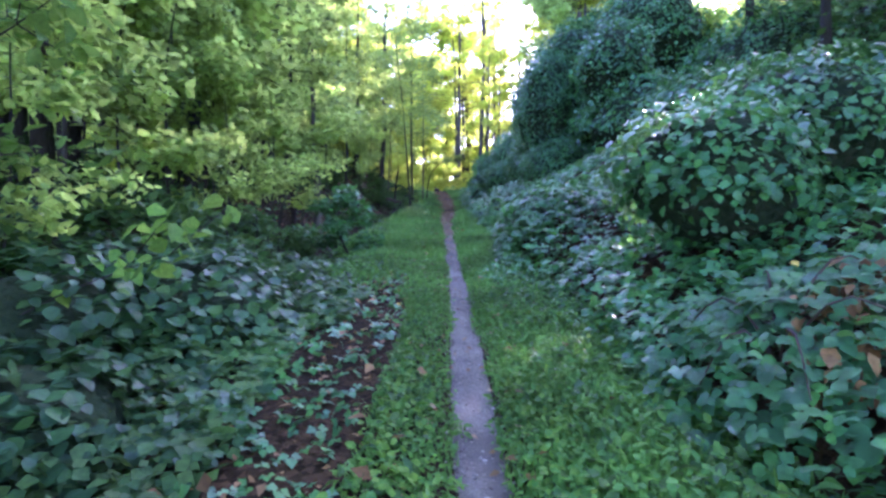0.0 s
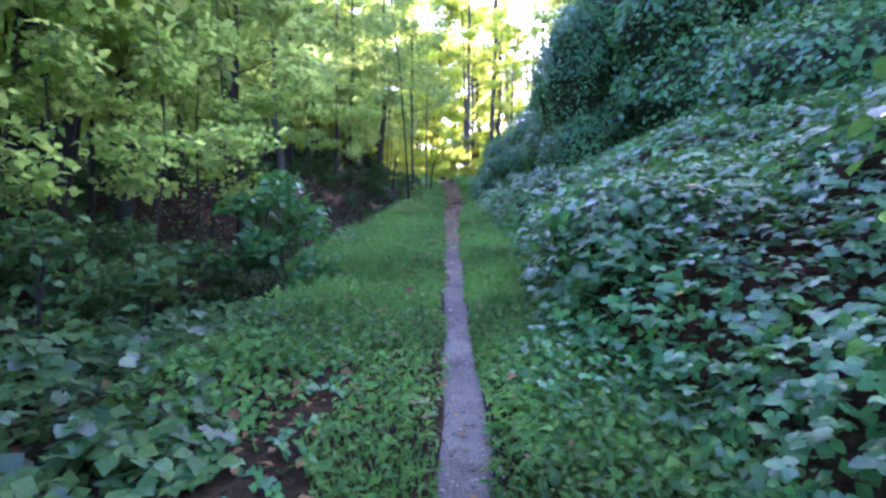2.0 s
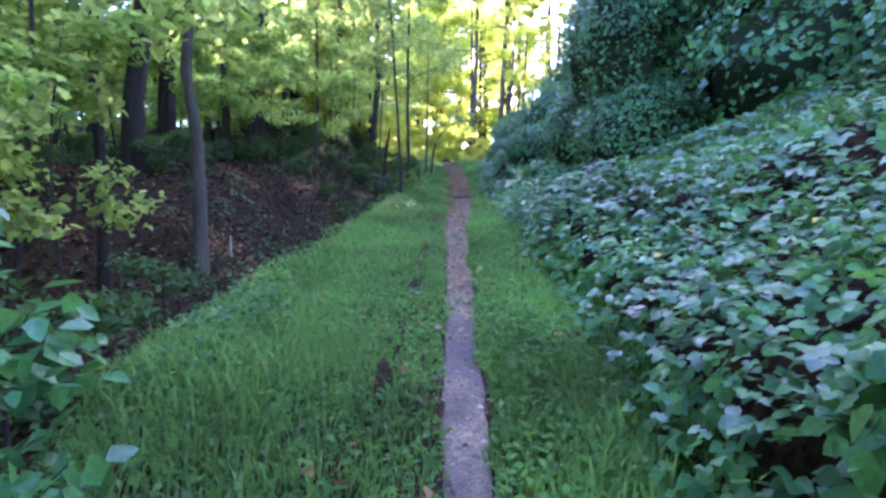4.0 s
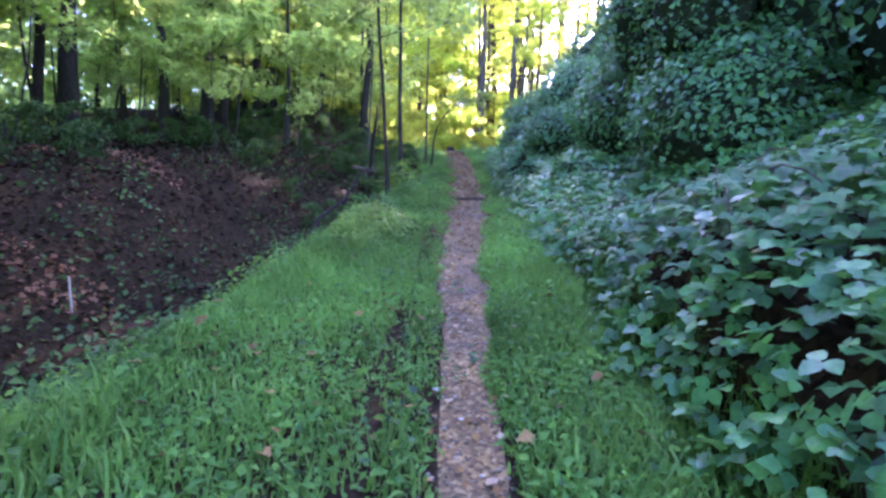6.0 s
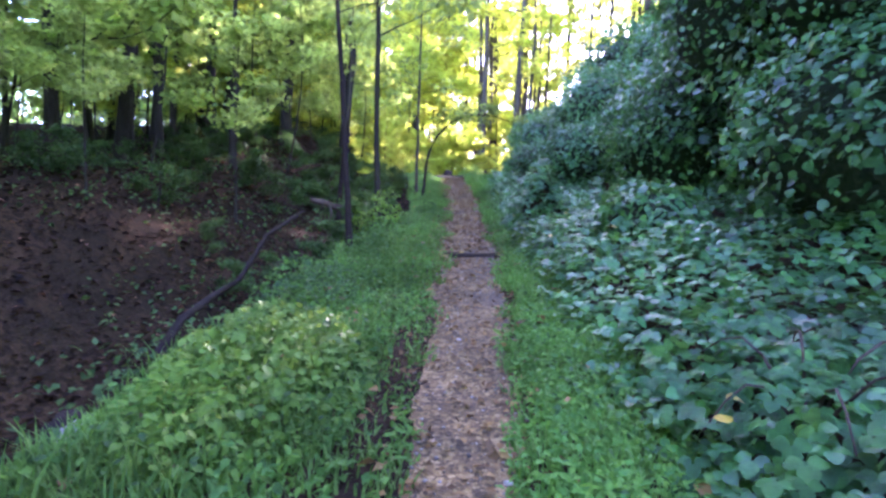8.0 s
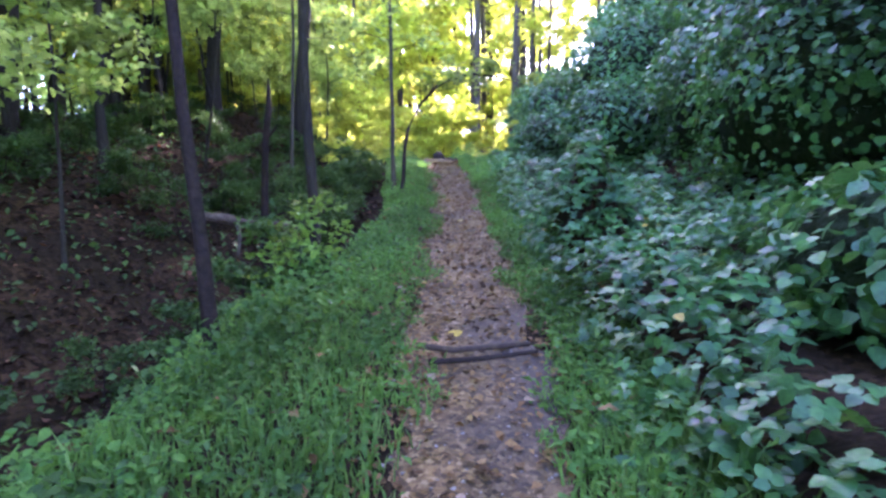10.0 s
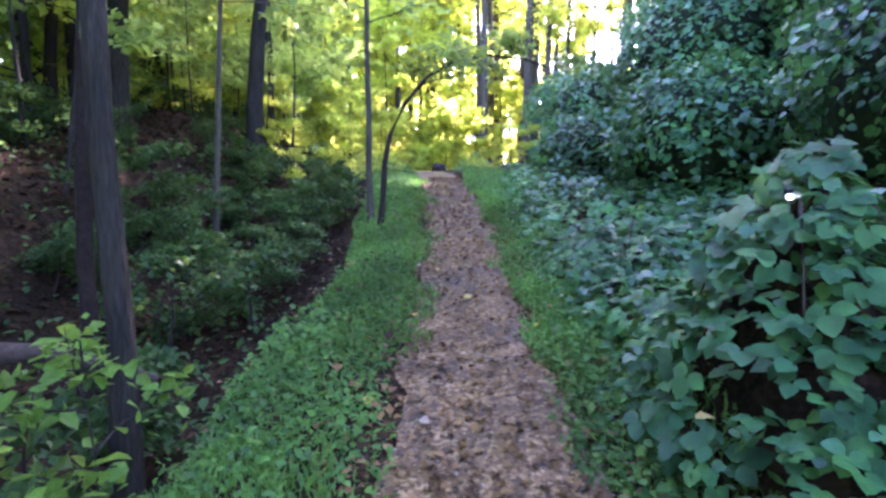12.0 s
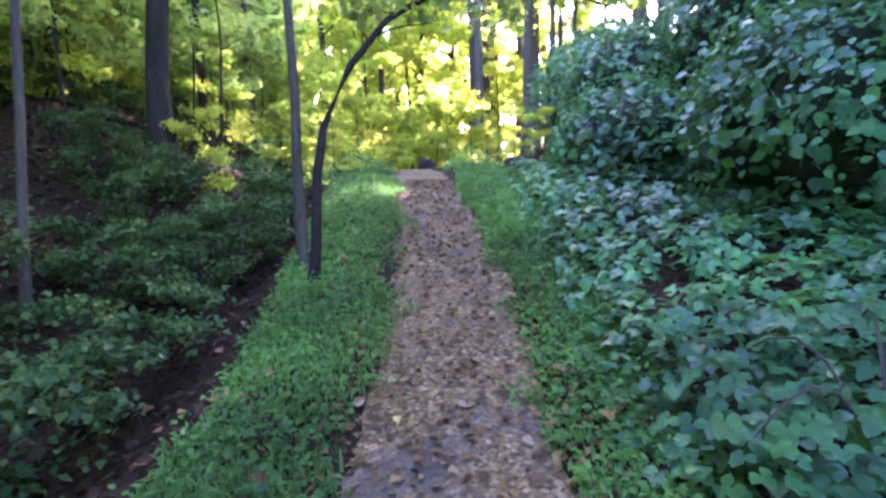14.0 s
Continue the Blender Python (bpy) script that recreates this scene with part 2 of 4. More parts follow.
# ---- mesh helpers ----
def mesh_from(name, verts, faces, mat, smooth_faces=False):
    me = bpy.data.meshes.new(name)
    faces = np.asarray(faces)
    k = faces.shape[1]
    me.vertices.add(len(verts))
    me.vertices.foreach_set("co", np.asarray(verts, np.float32).ravel())
    me.loops.add(faces.size)
    me.loops.foreach_set("vertex_index", faces.astype(np.int32).ravel())
    me.polygons.add(len(faces))
    me.polygons.foreach_set("loop_start", np.arange(0, faces.size, k, dtype=np.int32))
    if smooth_faces:
        me.polygons.foreach_set("use_smooth", np.ones(len(faces), bool))
    me.materials.append(mat)
    me.update(calc_edges=True)
    return me


def part(name, me, parent=None, label=""):
    ob = new(name, me)
    if parent is not None:
        ob.parent = parent
    if label:
        ob["label"] = label
    return ob


def unit(v):
    return v / np.maximum(np.linalg.norm(v, axis=-1, keepdims=True), 1e-9)


def leaflet(wide=0.42, fold=0.06, droop=0.1, fine=True):
    """One leaf blade of length 1 from its foot, folded along the rib; triangles."""
    if fine:
        v = [(0, 0, 0), (-0.62 * wide, 0.12, fold * 0.6), (-wide, 0.42, fold), (-0.55 * wide, 0.78, fold * 0.4 - droop * 0.5), (0, 1.0, -droop),
             (0.55 * wide, 0.78, fold * 0.4 - droop * 0.5), (wide, 0.42, fold), (0.62 * wide, 0.12, fold * 0.6), (0, 0.5, -0.02)]
        f = [(0, 8, 1), (1, 8, 2), (2, 8, 3), (3, 8, 4), (4, 8, 5), (5, 8, 6), (6, 8, 7), (7, 8, 0)]
    else:
        v = [(0, 0, 0), (-wide, 0.4, fold), (0, 1.0, -droop), (wide, 0.4, fold)]
        f = [(0, 2, 1), (0, 3, 2)]
    return np.array(v, float), np.array(f)


def blade(wide=0.36, fold=0.08, droop=0.12):
    """A leaf with a rounded outline of four triangles."""
    v = [(0, 0, 0), (-wide, 0.32, fold), (-0.62 * wide, 0.74, fold * 0.5 - droop * 0.4), (0, 1.0, -droop), (0.62 * wide, 0.74, fold * 0.5 - droop * 0.4), (wide, 0.32, fold)]
    return np.array(v, float), np.array([(0, 2, 1), (0, 3, 2), (0, 4, 3), (0, 5, 4)])


def trefoil(fine=True):
    """A three-part leaf: one blade ahead, two to the sides, on short stalks."""
    v, f = leaflet(0.46, 0.05, 0.12, fine)
    vs, fs = [], []
    for turn, size, foot in ((0, 1.0, (0, 0.22, 0)), (75, 0.85, (-0.05, 0.02, -0.01)), (-75, 0.85, (0.05, 0.02, -0.015))):
        c, s = math.cos(radians(turn)), math.sin(radians(turn))
        p = v * size
        q = np.stack([p[:, 0] * c - p[:, 1] * s, p[:, 0] * s + p[:, 1] * c, p[:, 2]], 1) + np.array(foot)
        fs.append(f + len(v) * len(vs))
        vs.append(q)
    return np.concatenate(vs), np.concatenate(fs)


def scatter(name, tmpl, pos, normal, tip, size, mat):
    """One mesh of many leaves: template blades laid at pos, facing normal, pointing to tip."""
    tv, tf = tmpl
    z = unit(normal)
    y = unit(tip - (tip * z).sum(1, keepdims=True) * z)
    x = np.cross(y, z)
    s = np.asarray(size)[:, None, None]
    v = pos[:, None, :] + s * (tv[None, :, 0:1] * x[:, None, :] + tv[None, :, 1:2] * y[:, None, :] + tv[None, :, 2:3] * z[:, None, :])
    f = tf[None] + (np.arange(len(pos)) * len(tv))[:, None, None]
    return mesh_from(name, v.reshape(-1, 3), f.reshape(-1, 3), mat)


def tube(points, radii, sides=8, flare=0.0):
    """Verts and quads of a round limb along points."""
    pts = np.asarray(points, float)
    n = len(pts)
    d = unit(np.gradient(pts, axis=0))
    ref = np.where(np.abs(d[:, 2:3]) > 0.9, np.array([[1.0, 0, 0]]), np.array([[0, 0, 1.0]]))
    a = unit(np.cross(d, ref))
    b = np.cross(d, a)
    ang = np.linspace(0, 2 * np.pi, sides, endpoint=False)
    ring = np.cos(ang)[None, :, None] * a[:, None, :] + np.sin(ang)[None, :, None] * b[:, None, :]
    r = np.asarray(radii, float)[:, None, None] * (1 + 0.08 * np.sin(ang * 3 + np.arange(n)[:, None] * 0.9))[:, :, None]
    v = (pts[:, None, :] + r * ring).reshape(-1, 3)
    i, j = np.meshgrid(np.arange(n - 1), np.arange(sides), indexing="ij")
    k = (j + 1) % sides
    f = np.stack([i * sides + j, i * sides + k, (i + 1) * sides + k, (i + 1) * sides + j], -1).reshape(-1, 4)
    return v, f


def tubes(name, items, mat, sides=8):
    vs, fs, base = [], [], 0
    for pts, rad in items:
        v, f = tube(pts, rad, sides)
        vs.append(v)
        fs.append(f + base)
        base += len(v)
    return mesh_from(name, np.concatenate(vs), np.concatenate(fs), mat, True)


# ---- ground ----
def spread(breaks):
    out = []
    for a, b, step in breaks:
        out.extend(np.arange(a, b, step))
    return np.array(out)


def ground_material():
    m, n, l = material("ground")
    tc = n.new("ShaderNodeTexCoord")
    a = n.new("ShaderNodeTexNoise")
    a.inputs["Scale"].default_value, a.inputs["Detail"].default_value = 1.2, 6
    b = n.new("ShaderNodeTexNoise")
    b.inputs["Scale"].default_value, b.inputs["Detail"].default_value = 28, 6
    c = n.new("ShaderNodeTexVoronoi")
    c.inputs["Scale"].default_value = 22
    for q in (a, b, c):
        l.new(tc.outputs["Object"], q.inputs["Vector"])
    soil = ramp(n, [(0.25, (0.01, 0.0075, 0.004)), (0.5, (0.022, 0.016, 0.009)), (0.75, (0.042, 0.029, 0.016))])
    l.new(b.outputs[0], soil.inputs[0])
    litter = ramp(n, [(0.0, (0.014, 0.009, 0.005)), (0.4, (0.03, 0.019, 0.01)), (0.8, (0.06, 0.037, 0.018))])
    sep = n.new("ShaderNodeSeparateColor")
    l.new(c.outputs["Color"], sep.inputs[0])
    l.new(sep.outputs[0], litter.inputs[0])
    mx = n.new("ShaderNodeMix")
    mx.data_type = "RGBA"
    k = ramp(n, [(0.35, (0, 0, 0)), (0.6, (1, 1, 1))])
    l.new(a.outputs[0], k.inputs[0])
    l.new(k.outputs[0], mx.inputs[0])
    l.new(soil.outputs[0], mx.inputs[6])
    l.new(litter.outputs[0], mx.inputs[7])
    p = n.new("ShaderNodeBsdfPrincipled")
    p.inputs["Roughness"].default_value = 0.95
    p.inputs["Specular IOR Level"].default_value = 0.06
    l.new(mx.outputs[2], p.inputs["Base Color"])
    bp = n.new("ShaderNodeBump")
    bp.inputs["Strength"].default_value, bp.inputs["Distance"].default_value = 0.8, 0.03
    l.new(b.outputs[0], bp.inputs["Height"])
    l.new(bp.outputs[0], p.inputs["Normal"])
    out = n.new("ShaderNodeOutputMaterial")
    l.new(p.outputs[0], out.inputs[0])
    return m


def sheet(name, xs, ys, hfun, mat):
    X, Y = np.meshgrid(xs, ys)
    v = W(X, Y, hfun(X, Y)).reshape(-1, 3)
    nx, ny = len(xs), len(ys)
    i, j = np.meshgrid(np.arange(ny - 1), np.arange(nx - 1), indexing="ij")
    f = np.stack([i * nx + j, i * nx + j + 1, (i + 1) * nx + j + 1, (i + 1) * nx + j], -1).reshape(-1, 4)
    return mesh_from(name, v, f, mat, True)


gx = spread([(-900, -100, 200), (-100, -30, 10), (-30, -8, 1.0), (-8, 8, 0.12), (8, 30, 1.0), (30, 100, 10), (100, 901, 200)])
gy = spread([(-900, -100, 200), (-100, -10, 10), (-10, -3, 0.7), (-3, 46, 0.16), (46, 100, 3), (100, 901, 100)])
tagged(part("ground", sheet("ground", gx, gy, land, ground_material())), "dark forest soil with brown leaf litter", "ground", kind="structure")


def trail_material():
    """Grey trodden dirt that turns to reddish leaf crumbs farther up."""
    m, n, l = material("trail")
    tc = n.new("ShaderNodeTexCoord")
    a = n.new("ShaderNodeTexNoise")
    a.inputs["Scale"].default_value, a.inputs["Detail"].default_value = 3.0, 7
    b = n.new("ShaderNodeTexNoise")
    b.inputs["Scale"].default_value, b.inputs["Detail"].default_value = 70, 6
    c = n.new("ShaderNodeTexVoronoi")
    c.inputs["Scale"].default_value = 45
    for q in (a, b, c):
        l.new(tc.outputs["Object"], q.inputs["Vector"])
    grey = ramp(n, [(0.25, (0.05, 0.043, 0.034)), (0.5, (0.13, 0.112, 0.088)), (0.75, (0.24, 0.21, 0.17))])
    l.new(b.outputs[0], grey.inputs[0])
    red = ramp(n, [(0.0, (0.055, 0.031, 0.011)), (0.4, (0.135, 0.077, 0.026)), (0.75, (0.215, 0.13, 0.045)), (1.0, (0.33, 0.22, 0.1))])
    sep = n.new("ShaderNodeSeparateColor")
    l.new(c.outputs["Color"], sep.inputs[0])
    l.new(sep.outputs[0], red.inputs[0])
    xyz = n.new("ShaderNodeSeparateXYZ")
    l.new(tc.outputs["Object"], xyz.inputs[0])
    far = n.new("ShaderNodeMapRange")
    far.inputs[1].default_value, far.inputs[2].default_value = 11.0, 17.0
    wob = n.new("ShaderNodeMath")
    wob.operation = "MULTIPLY_ADD"
    l.new(a.outputs[0], wob.inputs[0])
    wob.inputs[1].default_value = 5.0
    l.new(xyz.outputs[1], wob.inputs[2])
    l.new(wob.outputs[0], far.inputs[0])
    mx = n.new("ShaderNodeMix")
    mx.data_type = "RGBA"
    l.new(far.outputs[0], mx.inputs[0])
    l.new(grey.outputs[0], mx.inputs[6])
    l.new(red.outputs[0], mx.inputs[7])
    st = n.new("ShaderNodeMapRange")
    st.inputs[1].default_value, st.inputs[2].default_value = 0.3, 0.7
    st.inputs[3].default_value, st.inputs[4].default_value = 0.45, 1.35
    l.new(a.outputs[0], st.inputs[0])
    sc = n.new("ShaderNodeVectorMath")
    sc.operation = "SCALE"
    l.new(mx.outputs[2], sc.inputs[0])
    l.new(st.outputs[0], sc.inputs["Scale"])
    wide = n.new("ShaderNodeTexNoise")
    wide.inputs["Scale"].default_value, wide.inputs["Detail"].default_value = 0.55, 5
    l.new(tc.outputs["Object"], wide.inputs["Vector"])
    damp = n.new("ShaderNodeMapRange")
    damp.inputs[1].default_value, damp.inputs[2].default_value = 0.52, 0.66
    l.new(wide.outputs[0], damp.inputs[0])
    mud = n.new("ShaderNodeMix")
    mud.data_type = "RGBA"
    l.new(damp.outputs[0], mud.inputs[0])
    l.new(sc.outputs[0], mud.inputs[6])
    mud.inputs[7].default_value = (0.075, 0.06, 0.05, 1)
    p = n.new("ShaderNodeBsdfPrincipled")
    p.inputs["Roughness"].default_value = 0.9
    l.new(mud.outputs[2], p.inputs["Base Color"])
    bp = n.new("ShaderNodeBump")
    bp.inputs["Strength"].default_value, bp.inputs["Distance"].default_value = 0.7, 0.02
    l.new(b.outputs[0], bp.inputs["Height"])
    l.new(bp.outputs[0], p.inputs["Normal"])
    out = n.new("ShaderNodeOutputMaterial")
    l.new(p.outputs[0], out.inputs[0])
    return m


def trail_mesh():
    ys = np.arange(-4, 43, 0.08)
    us = np.linspace(-1, 1, 15)
    Y, U = np.meshgrid(ys, us, indexing="ij")
    edge = 1 + 0.17 * wobble(Y * 1.1, np.sign(U) * 7.0, 2.0) + 0.12 * wobble(Y * 3.0, np.sign(U) * 3.0, 2.6)
    X = trail_mid(Y) + trail_half(Y) * U * edge
    H = land(X, Y) + 0.012 * (1 - np.abs(U) ** 4) - 0.012 * np.abs(U) ** 6 + 0.008 * wobble(X * 3, Y * 3, 2.5)
    n, k = Y.shape
    i, j = np.meshgrid(np.arange(n - 1), np.arange(k - 1), indexing="ij")
    f = np.stack([i * k + j, i * k + j + 1, (i + 1) * k + j + 1, (i + 1) * k + j], -1).reshape(-1, 4)
    return mesh_from("trail", W(X, Y, H).reshape(-1, 3), f, trail_material(), True)


tagged(part("trail", trail_mesh()), "narrow trodden footpath, grey dirt turning to reddish leaf crumbs", "path", kind="structure")


# ---- trees ----
def crown_points(rng, limbs, count, spread_r):
    """Places of leaves in clumps along the outer parts of limbs."""
    out = []
    for k in range(count):
        pts = limbs[rng.integers(len(limbs))]
        t = rng.uniform(0.3, 1.0) * (len(pts) - 1)
        i = min(int(t), len(pts) - 2)
        out.append(pts[i] + (pts[i + 1] - pts[i]) * (t - i))
    p = np.array(out)
    off = unit(rng.normal(size=p.shape)) * (rng.uniform(0, 1, (len(p), 1)) ** 0.6) * spread_r
    off[:, 2] *= 0.45
    return p + off


def make_tree(name, rng, height, radius, first, reach, leaves, leaf_size, mat, bark, lean=(0, 0), bend=0.3, limb_count=14, clump=0.55, sides=9, path=None, fine=False):
    """A tree at the origin: tapered trunk, limbs and a crown of leaves in uneven sprays."""
    root = new(name)
    n = 12
    t = np.linspace(0, 1, n)
    if path is None:
        k1, k2 = rng.uniform(-1, 1, 2) * bend
        wavy = min(0.05, radius * 0.3)
        trunk = np.stack([lean[0] * t * height + k1 * np.sin(t * 3.1) + wavy * rng.normal(size=n), lean[1] * t * height + k2 * np.sin(t * 2.6) + wavy * rng.normal(size=n), t * height], 1)
        trunk[0, :2] = 0
        trunk[0, 2] = -0.25
    else:
        trunk = np.array(path, float)
        n = len(trunk)
        t = np.linspace(0, 1, n)
    rad = radius * (1 - 0.85 * t ** 1.1)
    rad[0] *= 1.35
    part("trunk", tubes("trunk", [(trunk, rad)], bark, sides), root)
    limbs = []
    for k in range(limb_count):
        s = first + (0.97 - first) * (k + rng.uniform(0, 0.8)) / limb_count
        i = min(int(s * (n - 1)), n - 2)
        p0 = trunk[i] + (trunk[i + 1] - trunk[i]) * (s * (n - 1) - i)
        a = k * 2.4 + rng.uniform(-0.5, 0.5)
        length = reach * (1.05 - 0.55 * s) * rng.uniform(0.7, 1.2)
        q = np.linspace(0, 1, 6)[:, None]
        d = np.array([math.cos(a), math.sin(a), rng.uniform(0.15, 0.6)])
        pts = p0 + q * d * length + np.array([0, 0, -0.18]) * length * q ** 2 + rng.normal(size=(6, 3)) * 0.05 * length * q
        limbs.append(pts)
        items = [(pts, max(radius * 0.32 * (1 - 0.6 * s), 0.008) * (1 - 0.85 * q[:, 0]))]
        for _ in range(3):
            j = rng.integers(2, 5)
            d2 = unit(d[None] + rng.normal(size=(1, 3)) * 0.8)[0]
            sub = pts[j] + np.linspace(0, 1, 4)[:, None] * d2 * length * 0.45
            limbs.append(sub)
            items.append((sub, np.linspace(max(radius * 0.1, 0.005), 0.003, 4)))
        part("limb", tubes("limb", items, bark, 5), root)
    if leaves:
        p = crown_points(rng, limbs, leaves, clump)
        nor = np.array([0, 0, 1.0]) + 0.65 * rng.normal(size=p.shape)
        tip = rng.normal(size=p.shape) + np.array([0, 0, -0.5])
        part("crown", scatter("crown", blade() if fine else leaflet(0.36, 0.08, 0.1, False), p, nor, tip, leaf_size * rng.uniform(0.6, 1.3, len(p)), mat), root)
    return root


def stand(x, y, drop=0.0):
    p = at(x, y, float(land(x, y)))
    p.z -= drop
    return p


def plant(proto, x, y, turn, size=1.0, tilt=0.0, tall=1.0):
    m = Matrix.Translation(stand(x, y)) @ Euler((radians(tilt), 0, radians(turn))).to_matrix().to_4x4() @ Matrix.Diagonal((size, size, size * tall, 1))
    return copy_thing(proto, m)


def settle(root, x, y):
    root.location = stand(x, y)
    return root


rng = np.random.default_rng(21)
TALL = [tagged(make_tree("forest_tree", rng, 15, 0.14, 0.16, 3.4, 2900, 0.28, M_LIT_WOOD, M_BARK, limb_count=8, clump=0.75), "tall slim forest tree with dark bark and green leaves", "tree", "woodland trees") for _ in range(3)]
GOLD = [tagged(make_tree("sunlit_tree", rng, 12, 0.11, 0.06, 2.9, 3600, 0.24, M_GOLD, M_BARK, limb_count=9, clump=0.75), "forest tree with yellow-green sunlit autumn leaves", "tree", "woodland trees") for _ in range(2)]
POLE = [tagged(make_tree("pole_tree", rng, 14, 0.09, 0.3, 2.0, 1500, 0.23, M_LIT_WOOD, b, limb_count=5, clump=0.6), "thin straight forest tree with few low branches", "tree", "woodland trees") for b in (M_BARK, M_PALE)]
# Added for their shade: wide crowns that stay mostly out of view.
SHADE_TREE = [tagged(make_tree("shade_tree", rng, 15, 0.12, 0.46, 4.6, 4300, 0.3, M_LIT_WOOD, M_BARK, limb_count=9, clump=0.85), "tall forest tree with a high wide crown, added for shade", "tree", "woodland trees") for _ in range(2)]
SAPLING = [tagged(make_tree("sapling", rng, 4.8, 0.03, 0.34, 1.6, 1400, 0.13, M_LIT_WOOD, M_BARK, limb_count=7, clump=0.4, fine=True), "young sapling with layered sprays of green leaves", "sapling", "woodland saplings") for _ in range(3)]
BRIGHT = [tagged(make_tree("bright_sapling", rng, 4.8, 0.03, 0.1, 1.7, 1500, 0.15, M_LIT_WOOD, M_BARK, limb_count=7, clump=0.45), "young tree with layered sprays of light green leaves", "sapling", "woodland saplings") for _ in range(2)]
BUSH = [tagged(make_tree("bush", rng, 1.3, 0.02, 0.05, 0.85, 1150, 0.1, M_SHRUB, M_DARKWOOD, limb_count=4, clump=0.34, sides=6), "dense dark green bush with small leaves", "bush", "woodland bushes") for _ in range(3)]
GLOW = [tagged(make_tree("golden_bush", rng, 3.2, 0.03, 0.03, 1.5, 1600, 0.15, M_GOLD, M_BARK, limb_count=6, clump=0.45), "bright yellow-green sunlit bush near the crest", "bush", "sunlit bushes") for _ in range(2)]

# Trees added to keep the sun off the trail and left slope.
SUN_BLOCK = [tagged(make_tree("tall_tree", rng, 24, 0.24, 0.36, 3.6, 3800, 0.32, M_GOLD, M_PALE, bend=0.5, limb_count=10, clump=1.0), "tall bare-stemmed tree with a high golden crown, added to block sun", "tree", "tall trees on the crest") for _ in range(2)]

THIN = [tagged(make_tree("thin_crowned_tree", rng, 24, 0.22, 0.34, 3.4, 2500, 0.3, M_GOLD, M_PALE, bend=0.5, limb_count=10, clump=0.9), "tall bare-stemmed tree with a thin golden crown", "tree", "tall trees on the crest") for _ in range(2)]

# trunks beside the trail, where they stand
settle(tagged(make_tree("straight_tree", rng, 9, 0.05, 0.3, 1.6, 900, 0.13, M_TREE, M_PALE, bend=0.03), "thin straight tree beside the arching tree", "tree"), -1.42, 31.7)
arch = [(-0.1, 0, -0.3), (-0.02, 0, 0.35), (0.02, 0, 0.9), (0.1, 0, 1.3), (0.33, 0, 1.76), (0.66, 0, 2.12), (1.05, 0, 2.31), (1.5, 0, 2.38), (2.0, 0.1, 2.35), (2.5, 0.2, 2.2)]
settle(tagged(make_tree("arching_tree", rng, 3, 0.048, 0.5, 0.9, 720, 0.11, M_TREE, M_DARKWOOD, path=arch, limb_count=9, clump=0.3), "thin dark tree bent in an arch over the footpath", "tree"), -1.14, 31.2)
for x, y, r, hgt, lx, ly, b, w in [(-1.68, 26.0, 0.065, 11, 0.0, 0.0, M_BARK, "straight dark-barked tree beside the ditch"), (-1.6, 23.3, 0.045, 9, -0.09, 0.0, M_DARKWOOD, "dark slender tree leaning out over the ditch"),
                                   (-4.25, 34.7, 0.17, 14, 0.02, 0, M_BARK, "stout tree with dark bark on the bank"), (-3.48, 30.9, 0.04, 9, 0.02, 0, M_PALE, "thin pale tree on the bank"),
                                   (-3.95, 16.0, 0.1, 11, -0.055, 0, M_PALE, "grey-brown tree at the edge of the ditch"), (-6.3, 18.4, 0.2, 14, 0.05, 0, M_BARK, "stout dark tree on the wooded slope"),
                                   (-4.1, 14.0, 0.07, 10, -0.03, 0, M_DARKWOOD, "dark slim tree on the wooded slope"), (-5.5, 32.2, 0.16, 14, 0.0, 0, M_BARK, "dark tree on top of the bank"),
                                   (-5.3, 28.0, 0.07, 10, 0, 0, M_BARK, "slim tree on the ditch bank"), (-7.6, 27.6, 0.17, 14, 0.03, 0, M_BARK, "stout dark tree on top of the bank"),
                                   (-8.4, 34.6, 0.12, 13, 0.06, 0, M_DARKWOOD, "dark leaning tree on top of the bank"), (-4.9, 37.5, 0.09, 12, 0.0, 0, M_BARK, "slim dark tree among sunlit leaves")]:
    settle(tagged(make_tree("tree", rng, hgt, r, 0.35, 1.9, int(190 * hgt), 0.17, M_TREE, b, lean=(lx, ly), bend=0.12, clump=0.6), w, "tree"), x, y)
# tall bare trunks against the sky
for x, y, r, lx in [(2.2, 58, 0.31, -0.05), (4.0, 54, 0.26, -0.02), (6.6, 64, 0.36, -0.03), (7.6, 60, 0.26, 0.02), (10.5, 74, 0.3, 0), (12.5, 66, 0.24, 0.02), (9.2, 52, 0.17, -0.02), (3.1, 66, 0.2, 0.03), (5.2, 72, 0.2, 0.0)]:
    settle(tagged(make_tree("tall_tree", rng, 26, r, 0.4, 3.2, 800, 0.22, M_GOLD, M_PALE, lean=(lx, 0), bend=0.5), "tall bare-stemmed tree against the bright sky", "tree", "tall trees on the crest"), x, y)

# the woods
wood = np.random.default_rng(5)


def far_enough(x, y, taken, gap):
    return all((x - a) ** 2 + (y - b) ** 2 > gap * gap for a, b in taken)


def grove(pools, count, gap, x0, x1, y0, y1, size, keep=lambda x, y: True):
    """Plants trees at random in a stretch, no two too close."""
    taken = []
    for _ in range(count * 14):
        x, y = wood.uniform(x0, x1), wood.uniform(y0, y1)
        if len(taken) < count and keep(x, y) and far_enough(x, y, taken, gap):
            taken.append((x, y))
            pool = pools[wood.integers(len(pools))]
            plant(pool[wood.integers(len(pool))], x, y, wood.uniform(0, 360), wood.uniform(*size), wood.uniform(-3, 3))


